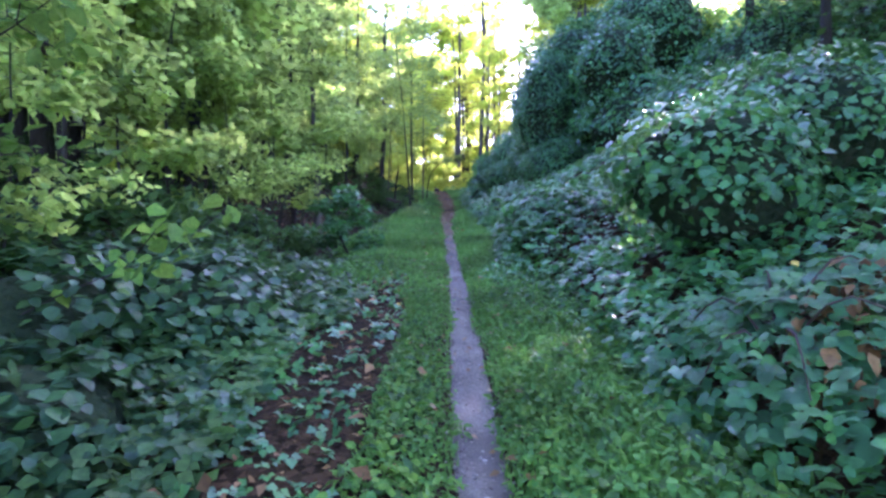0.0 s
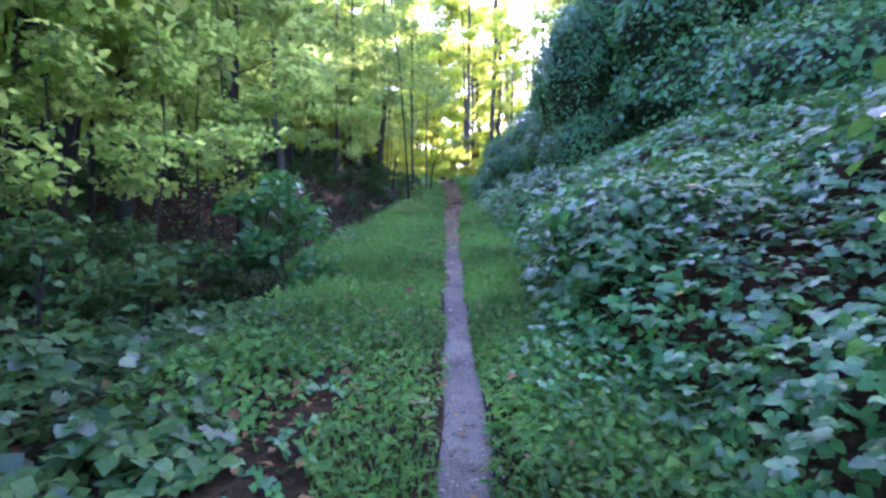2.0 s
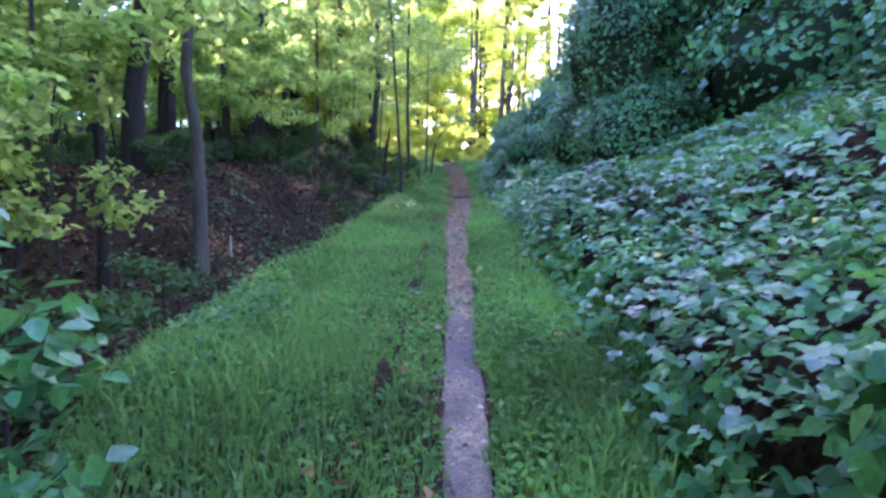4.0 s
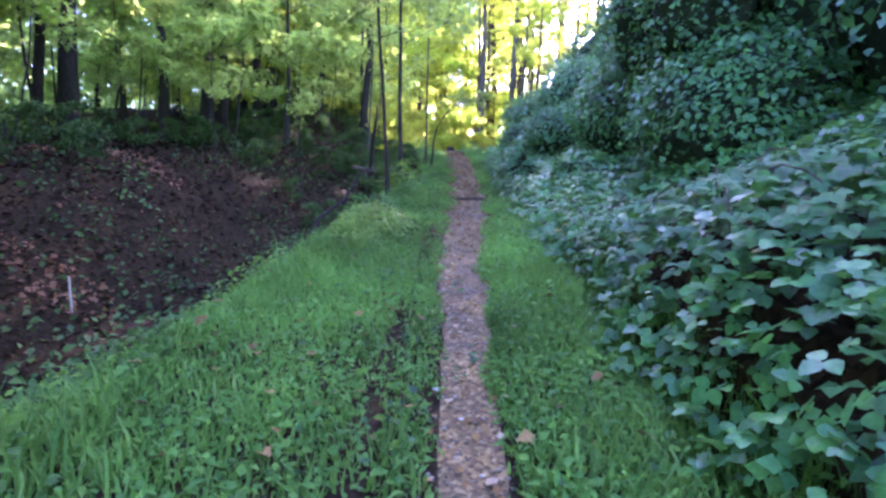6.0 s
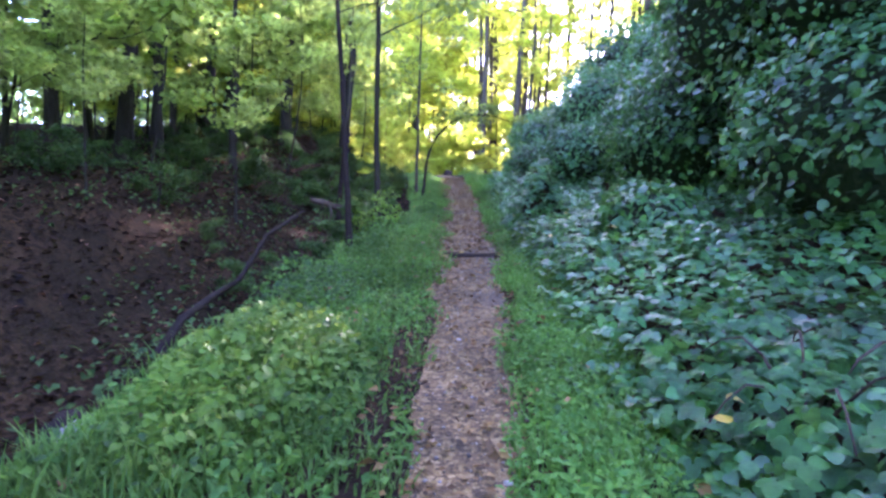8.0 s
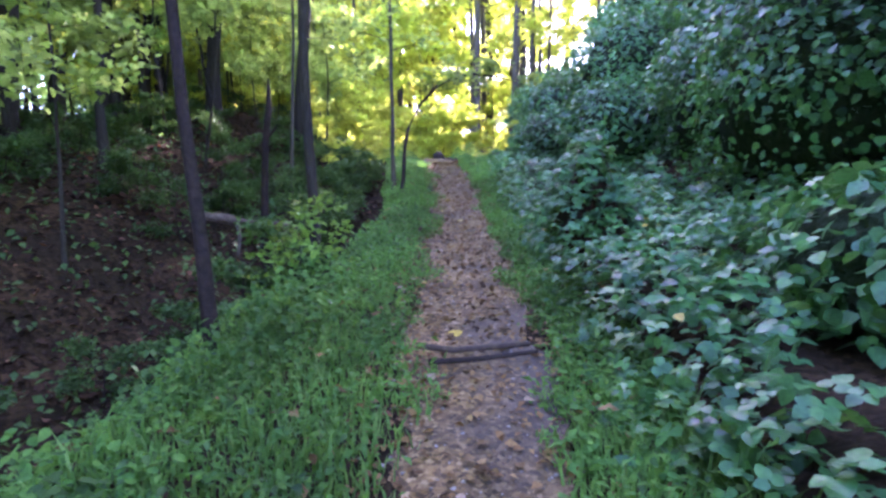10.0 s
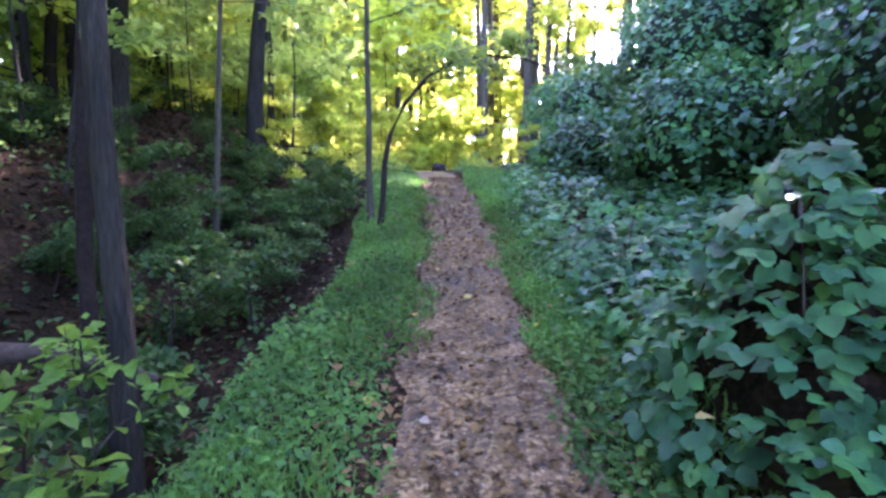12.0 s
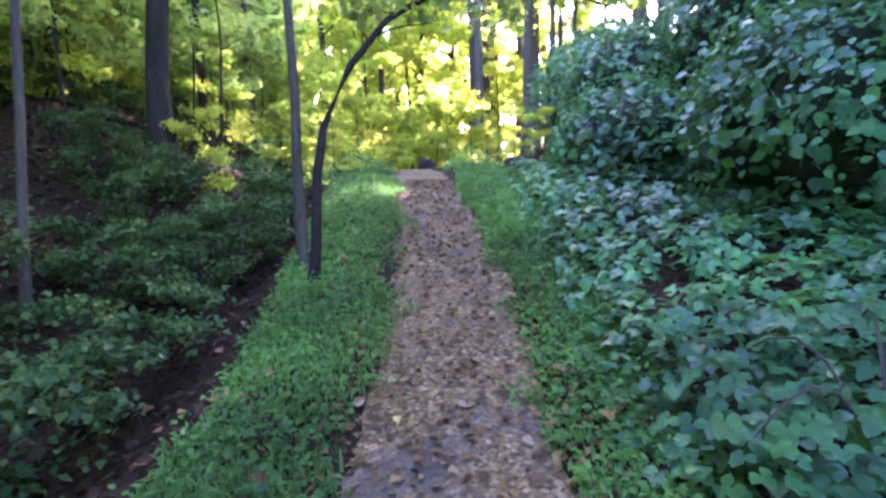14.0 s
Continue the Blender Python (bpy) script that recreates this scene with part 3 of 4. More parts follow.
grove([POLE, POLE, TALL], 34, 1.9, -14, -5.6, -1, 44, (0.75, 1.15), lambda x, y: x < -7.5 or not 12 < y < 25)
grove([POLE, GOLD, TALL], 40, 2.4, -36, -14, 0, 62, (0.75, 1.15))
grove([GOLD], 12, 2.2, -14, -7, 31, 44, (0.6, 0.9))
open_side = lambda x, y: x < -4.2 + (y - 45) * 0.4
grove([GOLD], 18, 2.0, -16, 0, 42, 54, (0.55, 0.95), open_side)
grove([GOLD], 20, 2.4, -18, 3, 50, 64, (1.3, 2.0), open_side)
grove([BRIGHT], 24, 1.3, -13, -5.4, 34, 46, (0.8, 1.4))
grove([BRIGHT], 16, 1.8, -18, -9, 18, 34, (0.8, 1.4))
grove([GOLD], 14, 1.7, 0.5, 8, 55, 70, (0.5, 0.8))
grove([GOLD], 16, 2.6, -24, 5, 66, 84, (1.5, 2.0), open_side)
# Crest trees, more of them added so their crowns shade the trail.
grove([THIN], 19, 2.2, -3, 16, 50, 72, (0.85, 1.2), lambda x, y: x > -4 + (y - 45) * 0.4 and not 0.085 < x / y < 0.2)
grove([GOLD, TALL], 9, 3.0, 17, 34, 56, 84, (0.8, 1.2))
# Unseen trees behind the start, added to cut the skylight.
grove([TALL, POLE], 16, 3.2, -14, 14, -18, -3.5, (0.8, 1.1))
# Trees added so their crowns shade the left side of the start.
grove([TALL], 12, 1.6, -9.5, -5.8, -4, 12, (0.8, 1.0))
grove([SAPLING], 9, 1.1, -6.2, -3.7, 4.5, 12.5, (0.8, 1.25))
# Crowns added over the left side to darken the ditch and its bank.
grove([SHADE_TREE], 9, 3.2, -11, -5.6, 2, 24, (0.85, 1.05), lambda x, y: x < -7.5 or y < 11)
# More added shade trees, some behind the start, some against sun flecks.
for x, y in [(-4.7, 0.8), (-5.1, 6.6), (-5.4, -3.2), (-4.9, 11.6), (4.9, -2.6), (7.0, 2.4), (8.2, 32.5), (7.4, 34.8), (8.8, 36.5), (9.8, 38.4), (9.2, 40.5)]:
    plant(SHADE_TREE[int(y) % 2], x, y, x * 70 + y * 40, 0.95)
grove([TALL], 11, 2.4, -9, -4.6, 11, 40, (0.85, 1.1), lambda x, y: x < -7.5 or y < 12)
# Small trees added as sun blockers for the left bank.
grove([THIN], 9, 1.5, 2.2, 8.5, 45, 54, (0.5, 0.62))
# Added behind the kudzu mounds to block sun from the left side.
grove([SUN_BLOCK], 18, 2.0, 6, 15, 32, 50, (0.8, 1.0), lambda x, y: x > 7.5 + (y - 35) * 0.15)
grove([BUSH], 12, 0.7, -6.5, -3.4, 26, 35, (0.35, 0.6), lambda x, y: x < ditch_edge(y) - 2.3)
grove([TALL], 28, 2.7, 8.8, 24, -1, 46, (0.7, 1.05), lambda x, y: x > 8.6 + max(y - 30, 0) * 0.25)
grove([SAPLING], 64, 1.05, -12, -3.4, 4, 44, (0.6, 1.2), lambda x, y: x < ditch_edge(y) - (3.6 if 13 < y < 22 else 1.6))
grove([BUSH], 108, 0.62, -8.5, -2.0, 3, 43, (0.35, 0.7), lambda x, y: x < ditch_edge(y) - (2.4 if 24 < y < 29.3 else 3.6 if 12 < y < 22 else 0.75))
grove([GLOW], 26, 0.9, -7, 1.6, 42.5, 50, (0.6, 1.2), lambda x, y: x < float(trail_mid(min(y, 44))) - 0.9 or y > 47.5)
grove([GLOW], 10, 1.2, -9, -3.2, 34, 43, (0.4, 0.8))
for x, y, s in [(-2.0, 10.3, 0.85), (-2.6, 7.0, 1.0), (-3.3, 5.6, 1.1), (-2.9, 8.6, 0.9), (-3.6, 4.2, 1.2), (-2.3, 12.2, 0.55), (-2.0, 33.4, 0.6), (-2.4, 31.6, 0.55), (-2.3, 24.5, 0.5), (-1.72, 25.55, 0.75), (-2.0, 24.9, 0.65), (-1.85, 26.6, 0.6), (-3.4, 29.6, 0.6), (-2.5, 30.3, 0.6), (-2.25, 29.0, 0.75), (-2.7, 28.2, 0.8), (-2.05, 30.0, 0.5), (-2.0, 30.9, 0.45), (-3.1, 31.2, 0.7), (-2.5, 32.0, 0.6), (-3.6, 32.4, 0.7), (-1.95, 32.6, 0.5), (-2.9, 33.2, 0.6), (-4.2, 30.6, 0.7)]:
    plant(BUSH[int(y) % 3], x, y, x * 100, s)
for x, y, s in [(-2.9, 39.6, 0.45), (1.5, 40.6, 0.4), (-2.9, 36.6, 0.5), (1.7, 38.2, 0.35)]:
    plant(GLOW[int(y) % 2], x, y, y * 37, s)
for x, y, s in [(-3.4, 9.5, 0.75), (-4.2, 7.0, 0.9), (-3.3, 12.5, 0.7), (-5.0, 10.5, 1.0), (-4.4, 4.5, 0.9), (-3.1, 3.4, 0.6)]:
    plant(SAPLING[int(y) % 3], x, y, y * 50, s)
for k, proto in enumerate(TALL + SHADE_TREE + GOLD + POLE + SAPLING + BRIGHT + BUSH + GLOW + SUN_BLOCK + THIN):
    proto.location = stand(-15.5 - 1.3 * (k % 4), 8 + 3.1 * k)


def thicket(name, x0, x1, y0, y1, top, count, size, mat, label):
    """Distant undergrowth that nobody could count: leaves in uneven banks."""
    x, y = wood.uniform(x0, x1, count), wood.uniform(y0, y1, count)
    roof = top * (0.55 + 0.5 * wobble(x, y, 0.5)) * (0.7 + 0.4 * wobble(x, y, 1.3))
    h = land(x, y) + np.maximum(roof, 0.2) * wood.uniform(0, 1, count)
    nor = np.array([0, -0.2, 0.8]) + 0.6 * wood.normal(size=(count, 3))
    me = scatter(name, leaflet(0.4, 0.08, 0.1, False), W(x, y, h), nor, wood.normal(size=(count, 3)), size * wood.uniform(0.6, 1.4, count), mat)
    tagged(part(name, me), label, "undergrowth", kind="stuff")


thicket("far_undergrowth", -44, -13, -2, 66, 12.0, 60000, 0.28, M_LIT_WOOD, "distant green undergrowth between the trees")
thicket("far_undergrowth", -26, 10, 66, 90, 7.0, 22000, 0.26, M_GOLD, "distant sunlit yellow-green undergrowth")
thicket("slope_undergrowth", 9, 30, -2, 48, 9.0, 40000, 0.27, M_SHRUB, "dark undergrowth on the high bank")


# ---- kudzu ----
def kudzu_carpet(name, x0, x1, y0, y1, density, size, tmpl, rng, layers=0.3):
    n = int((x1 - x0) * (y1 - y0) * density)
    x, y = rng.uniform(x0, x1, n), rng.uniform(y0, y1, n)
    ok = (x > kudzu_edge(y) - 0.1 + 0.12 * wobble(x * 3, y * 3, 1.5)) & (wobble(x, y, 1.9) > -0.6)
    x, y = x[ok], y[ok]
    e = 0.05
    h = kudzu_top(x, y)
    gx_, gy_ = (kudzu_top(x + e, y) - h) / e, (kudzu_top(x, y + e) - h) / e
    nor = unit(np.stack([-gx_, -gy_, np.ones_like(h)], 1))
    depth = layers * rng.uniform(0, 1, len(h)) ** 1.6 + (0.16 if name == "kudzu_understory" else 0)
    p = W(x, y, h - depth)
    face = nor * 0.45 + np.array([-0.1, -0.12, 0.75]) + 0.45 * rng.normal(size=p.shape)
    tip = np.array([-0.5, -0.5, -0.4]) + 0.8 * rng.normal(size=p.shape)
    return scatter(name, tmpl, p, face, tip, size * rng.uniform(0.6, 1.25, len(p)), M_KUDZU)


kr = np.random.default_rng(11)
TF, TS = trefoil(True), trefoil(False)
for nm, args in (("kudzu_understory", (0.5, 3.0, -1.5, 36, 90, 0.08, TS)), ("kudzu_carpet", (0.5, 2.8, -1.5, 14, 235, 0.072, TF)), ("kudzu_carpet", (0.5, 2.8, 14, 24, 235, 0.072, TF)), ("kudzu_carpet", (0.5, 3.0, 24, 36, 250, 0.07, TF)),
                 ("kudzu_slope", (2.8, 5.2, -1.5, 36, 160, 0.1, TS)), ("kudzu_slope", (5.2, 10.5, -1, 40, 60, 0.15, TS)), ("kudzu_slope", (10.5, 17, -1, 40, 30, 0.2, TS))):
    tagged(part(nm, kudzu_carpet(nm, *args, kr)), "green kudzu vines with broad three-part leaves covering the bank", "kudzu", kind="stuff")

LOBES = [(4.8, 21.8, 1.6, 1.7, 1.9, 1.7), (5.8, 24.2, 2.6, 2.1, 2.1, 2.1), (4.4, 26.6, 1.8, 1.5, 1.9, 1.6), (4.9, 29.0, 1.9, 1.7, 1.9, 1.9), (3.4, 31.8, 1.05, 1.2, 1.4, 1.15), (2.4, 34.6, 0.6, 0.95, 1.6, 0.85), (4.5, 34.0, 2.0, 1.7, 2.0, 1.8),
         (3.0, 36.5, 1.25, 1.1, 1.8, 1.2), (3.6, 40.0, 1.4, 1.7, 2.3, 1.6), (7.3, 19.4, 3.2, 2.4, 2.8, 1.9), (7.8, 15.5, 2.9, 2.3, 2.9, 1.7), (7.0, 32.0, 3.8, 2.3, 2.9, 2.4), (7.8, 26.7, 4.2, 2.8, 2.9, 2.5), (6.6, 37.5, 3.6, 2.4, 2.9, 2.5),
         (6.2, 21.5, 3.4, 1.5, 1.6, 1.5), (2.4, 22.8, 0.5, 0.7, 0.9, 0.55), (5.4, 31.2, 3.4, 1.2, 1.3, 1.4), (2.65, 5.4, 1.35, 0.95, 1.0, 0.78), (4.3, 6.6, 1.9, 1.3, 1.4, 0.9), (1.75, 8.9, 0.75, 0.75, 1.1, 0.5),
         (4.25, 22.6, 4.4, 1.15, 1.5, 2.3), (4.3, 25.2, 4.2, 1.25, 1.5, 2.2), (5.6, 23.6, 6.0, 1.7, 1.9, 2.0), (5.3, 27.6, 3.7, 1.3, 1.5, 1.7), (6.2, 20.0, 5.2, 1.5, 1.7, 1.7), (8.2, 22.5, 7.0, 2.2, 2.4, 2.2),
         (10.6, 18.0, 4.6, 2.4, 3.0, 2.2), (10.6, 24.0, 5.8, 2.6, 3.0, 2.6), (10.0, 30.5, 5.6, 2.6, 3.0, 2.6)]


def lobe_bump(d, k):
    x, y, z = d[..., 0], d[..., 1], d[..., 2]
    return 1 + 0.17 * wobble(x * 1.6 + k, y * 1.6 + z * 1.5, 1.5) + 0.1 * wobble(z * 2 + k, x * 2 - y, 3.5)


def kudzu_lobe(k, rng):
    cx, cy, ch, rx, ry, rh = LOBES[k]
    ch = ch + float(along(cy))
    area = 3.4 * (rx * ry + rx * rh + ry * rh)
    n = int(area * (400 if cx < 5.5 else 150))
    d = unit(rng.normal(size=(n, 3)))
    bump = lobe_bump(d, k)
    q = np.array([cx, cy, ch]) + d * np.array([rx, ry, rh]) * (bump * rng.triangular(0.8, 0.97, 1.16, n))[:, None]
    ok = (q[:, 2] > land(q[:, 0], q[:, 1]) + 0.05) & (d[:, 2] > -0.75)
    for j, (ax, ay, ah, sx, sy, sh) in enumerate(LOBES):
        if j != k:
            ok &= ((q[:, 0] - ax) / sx) ** 2 + ((q[:, 1] - ay) / sy) ** 2 + ((q[:, 2] - ah) / sh) ** 2 > 0.72
    ok &= (q[:, 0] < cx + 0.6 * rx) & (wobble(q[:, 0] * 1.3 + q[:, 2], q[:, 1] * 1.3 - q[:, 2], 2.2) > -0.48)
    # Undersides get few leaves, so the dark core shows as a shaded hollow.
    ok &= (d[:, 2] > -0.12) | (rng.uniform(0, 1, n) < 0.3)
    q, d = q[ok], d[ok]
    p = W(q[:, 0], q[:, 1], q[:, 2])
    face = unit(d / np.array([rx, ry, rh])) * 0.85 + np.array([-0.05, -0.15, 0.6]) + 0.55 * rng.normal(size=p.shape)
    tip = np.array([0, 0, -1.0]) + 0.55 * rng.normal(size=p.shape)
    leaf = scatter("foliage", leaflet(0.45, 0.06, 0.12, cx < 5.5), p, face, tip, (0.085 if cx < 5.5 else 0.135) * rng.uniform(0.45, 1.5, len(p)), M_KUDZU)
    # Opaque dark core, added in place of the shade between the leaves.
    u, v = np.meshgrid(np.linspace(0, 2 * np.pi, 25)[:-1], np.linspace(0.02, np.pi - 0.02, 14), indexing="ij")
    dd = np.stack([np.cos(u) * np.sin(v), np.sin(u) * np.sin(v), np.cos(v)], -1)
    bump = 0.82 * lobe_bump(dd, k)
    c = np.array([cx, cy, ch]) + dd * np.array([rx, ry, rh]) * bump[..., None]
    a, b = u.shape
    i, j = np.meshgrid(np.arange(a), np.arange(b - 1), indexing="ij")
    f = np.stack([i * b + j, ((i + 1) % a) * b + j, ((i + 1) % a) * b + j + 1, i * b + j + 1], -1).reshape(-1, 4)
    core = mesh_from("dark_core", W(c[..., 0], c[..., 1], c[..., 2]).reshape(-1, 3), f, M_CORE, True)
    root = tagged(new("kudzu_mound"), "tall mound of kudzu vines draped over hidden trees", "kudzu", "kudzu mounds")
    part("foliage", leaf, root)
    part("dark_core", core, root, "dark filler core that stands for shade inside the mound")


for k in range(len(LOBES)):
    kudzu_lobe(k, kr)


# leafy mounds on the low side at the start of the walk
def leaf_mound(cx, cy, rx, ry, top, rng):
    n = int(3.1 * (rx * ry + (rx + ry) * top) * 330)
    d = unit(rng.normal(size=(n, 3)))
    bump = lobe_bump(d, cx * 3 + cy)
    q = np.array([cx, cy, float(land(cx, cy)) + 0.2 * top]) + d * np.array([rx, ry, 0.8 * top]) * (bump * rng.triangular(0.78, 0.98, 1.15, n))[:, None]
    ok = (q[:, 2] > land(q[:, 0], q[:, 1]) + 0.03) & (wobble(q[:, 0] * 2 + q[:, 2], q[:, 1] * 2 - q[:, 2], 2.2) > -0.35) & ((d[:, 2] > 0.1) | (rng.uniform(0, 1, n) < 0.4))
    q, d = q[ok], d[ok]
    p = W(q[:, 0], q[:, 1], q[:, 2])
    face = d * 0.5 + np.array([0.05, -0.1, 0.85]) + 0.34 * rng.normal(size=p.shape)
    tip = np.array([0.3, -0.3, -1.0]) + 0.55 * rng.normal(size=p.shape)
    root = tagged(new("leafy_mound"), "low mound of broad green vine leaves, darkened for shade", "kudzu", "leafy mounds")
    part("foliage", scatter("foliage", leaflet(0.47, 0.06, 0.12, True), p, face, tip, 0.1 * rng.uniform(0.6, 1.3, len(p)), M_SHADED_VINE), root)
    # The same added dark filler, painted as inner shade.
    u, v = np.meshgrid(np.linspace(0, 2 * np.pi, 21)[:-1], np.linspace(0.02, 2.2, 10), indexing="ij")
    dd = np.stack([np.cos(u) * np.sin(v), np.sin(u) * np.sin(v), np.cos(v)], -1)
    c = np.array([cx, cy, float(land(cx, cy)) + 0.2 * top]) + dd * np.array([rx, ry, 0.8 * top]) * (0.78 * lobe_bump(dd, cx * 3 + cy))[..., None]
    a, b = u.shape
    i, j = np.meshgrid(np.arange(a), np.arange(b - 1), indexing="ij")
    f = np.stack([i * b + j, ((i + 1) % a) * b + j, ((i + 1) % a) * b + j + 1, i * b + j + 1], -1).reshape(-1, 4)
    part("dark_core", mesh_from("dark_core", W(c[..., 0], c[..., 1], c[..., 2]).reshape(-1, 3), f, M_CORE, True), root, "dark filler core that stands for shade inside the mound")


# Darker copy of the kudzu leaf, with the tree shade put into its colour.
M_SHADED_VINE = leaf_mat("shaded_vine_leaf", [(0.015, 0.048, 0.02), (0.025, 0.07, 0.026), (0.036, 0.095, 0.03), (0.07, 0.15, 0.036)], (0.12, 0.3, 0.05), gloss=0.45, see=0.2, spec=0.3)
for args in ((-2.15, 4.5, 0.75, 1.0, 0.8), (-2.9, 3.4, 0.9, 1.1, 1.0), (-3.2, 5.3, 0.9, 1.2, 1.0), (-2.2, 2.5, 0.6, 0.7, 0.5), (-3.9, 4.4, 0.9, 1.2, 1.35)):
    leaf_mound(*args, kr)


# ---- low plants along the trail ----
def verge_points(n, rng, x0, x1, y0, y1):
    x, y = rng.uniform(x0, x1, n), rng.uniform(y0, y1, n)
    return x, y


def grass(name, x, y, rng, tall=0.09):
    """Bent tapering blades."""
    h = tall * rng.uniform(0.45, 1.5, len(x)) * np.maximum(1.0 + 1.0 * wobble(x, y, 2.4), 0.3) * np.interp(y, [7, 9, 20, 24], [0.72, 1, 1, 0.7]) * (0.75 + 0.5 * smooth(0.2, 0.9, np.abs(x - trail_mid(y))))
    base = W(x, y, land(x, y) - 0.01)
    a = rng.uniform(0, 2 * np.pi, len(x))
    side = np.stack([np.cos(a), np.sin(a), 0 * a], 1) * (0.0055 * rng.uniform(0.7, 1.7, len(x)))[:, None]
    out = np.stack([-np.sin(a), np.cos(a), 0 * a], 1) * (h * rng.uniform(0.15, 0.8, len(x)))[:, None]
    z = np.array([0, 0, 1.0])
    v = np.stack([base - side, base + side, base + out * 0.35 + z * h[:, None] * 0.6 + side * 0.8, base + out * 0.35 + z * h[:, None] * 0.6 - side * 0.8, base + out + z * h[:, None] * 0.95], 1)
    f = np.array([(0, 1, 2), (0, 2, 3), (3, 2, 4)])
    f = f[None] + (np.arange(len(x)) * 5)[:, None, None]
    return mesh_from(name, v.reshape(-1, 3), f.reshape(-1, 3), M_GRASS)


gr = np.random.default_rng(3)


def verge_ok(x, y, side):
    d = (x - trail_mid(y)) * side
    half = trail_half(y)
    ok = d > half * (0.78 + 0.5 * wobble(x * 3, y * 3, 2.0) + 0.15 * gr.uniform(-1, 1, len(x)))
    if side < 0:
        soil = (x < -0.42) & (y < 7.2) & (wobble(x, y, 2.6) + 0.9 * smooth(-0.42, -0.7, x) > 0.0)
        ok &= (x > ditch_edge(y) - 0.25 + 0.2 * wobble(x, y, 2.0)) & ~soil
        ok &= ~((x < -0.36) & (x > -0.5) & (y > 11) & (y < 20) & (wobble(x * 5, y * 1.5, 2.0) + 0.5 * gr.uniform(-1, 1, len(x)) > 0.0))
    else:
        ok &= x < kudzu_edge(y) + 0.35
    return ok


for side, x0, x1 in ((-1, -2.6, 0.1), (1, 0.0, 1.6)):
    x, y = verge_points(152000, gr, x0, x1, -0.5, 41)
    keep = verge_ok(x, y, side) & (gr.uniform(0, 1, len(x)) < np.interp(y, [0, 30, 38], [1, 0.9, 0.7]))
    tagged(part("grass", grass("grass", x[keep], y[keep], gr)), "short green grass along the footpath", "grass", kind="stuff")
    x, y = verge_points(80000, gr, x0, x1, -0.5, 36)
    keep = verge_ok(x, y, side)
    x, y = x[keep], y[keep]
    hh = land(x, y) + 0.02 + 0.085 * gr.uniform(0, 1, len(x)) ** 1.4 * (1 + 0.6 * wobble(x, y, 2.4))
    nor = np.array([0, -0.1, 1.0]) + 0.45 * gr.normal(size=(len(x), 3))
    tip = gr.normal(size=(len(x), 3))
    third = len(x) // 3
    for sel, shape, size, lab in ((slice(0, third), leaflet(0.42, 0.06, 0.1, False), 0.036, "low round-leaved weeds among the grass"), (slice(third, None), leaflet(0.2, 0.08, 0.2, False), 0.05, "low narrow-leaved weeds among the grass")):
        me = scatter("ground_cover", shape, W(x, y, hh)[sel], nor[sel], tip[sel] + np.array([0, 0, 0.5]), size * gr.uniform(0.5, 1.6, len(x[sel])), M_WEED)
        tagged(part("ground_cover", me), lab, "weeds", kind="stuff")

    # ragged tufts and broader leaves that stand over the short grass
    x, y = verge_points(26000, gr, x0, x1, 0.5, 37)
    keep = verge_ok(x, y, side) & (wobble(x, y, 3.1) + 0.25 * gr.normal(size=len(x)) > 0.22) & (np.abs(x - trail_mid(y)) > trail_half(y) + 0.12)
    tagged(part("grass_tuft", grass("grass_tuft", x[keep], y[keep], gr, 0.15)), "longer ragged grass in tufts", "grass", kind="stuff")
    x, y = verge_points(60000, gr, x0, x1, 0.5, 36)
    keep = verge_ok(x, y, side) & (gr.uniform(0, 1, len(x)) < np.interp(y, [8, 10, 17, 19, 24], [1, 0.3, 0.3, 0.7, 1])) & (wobble(y, x, 3.4) + 0.35 * gr.normal(size=len(x)) > 0.0) & (np.abs(x - trail_mid(y)) > trail_half(y) + 0.1)
    x, y = x[keep], y[keep]
    hh = land(x, y) + 0.03 + 0.17 * gr.uniform(0, 1, len(x)) ** 1.3 * smooth(0.1, 0.8, np.abs(x - trail_mid(y)))
    nor = np.array([0, -0.2, 0.9]) + 0.4 * gr.normal(size=(len(x), 3))
    half_n = len(x) // 2
    for sel, mat, lab in ((slice(0, half_n), M_WEED, "leafy green weeds standing over the grass"), (slice(half_n, None), M_SHRUB, "dark green broad-leaved weeds in the grass")):
        me = scatter("verge_weeds", leaflet(0.3, 0.09, 0.16, True), W(x, y, hh)[sel], nor[sel], gr.normal(size=(len(x[sel]), 3)) + np.array([0, -0.3, -0.2]), 0.042 * np.interp(y[sel], [7, 9, 17, 22], [1.25, 1, 1, 0.85]) * gr.uniform(0.45, 1.6, len(x[sel])), mat)
        tagged(part("verge_weeds", me), lab, "weeds", kind="stuff")


# leafy growth over the soil at the start of the walk and by the ditch
def leaf_patch(name, x, y, top, size, mat, label, rng, tmpl, category="weeds", up=0.9):
    h = land(x, y) + top * rng.uniform(0.15, 1, len(x))
    nor = np.array([0.1, -0.2, up]) + 0.4 * rng.normal(size=(len(x), 3))
    tip = rng.normal(size=(len(x), 3)) + np.array([0.3, -0.5, -0.6])
    tagged(part(name, scatter(name, tmpl, W(x, y, h), nor, tip, size * rng.uniform(0.6, 1.3, len(x)), mat)), label, category, kind="stuff")


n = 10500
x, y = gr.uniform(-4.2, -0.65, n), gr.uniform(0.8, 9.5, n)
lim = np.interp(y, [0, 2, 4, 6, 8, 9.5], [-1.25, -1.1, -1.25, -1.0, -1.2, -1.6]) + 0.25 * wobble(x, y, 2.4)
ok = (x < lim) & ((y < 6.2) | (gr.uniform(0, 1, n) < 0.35))
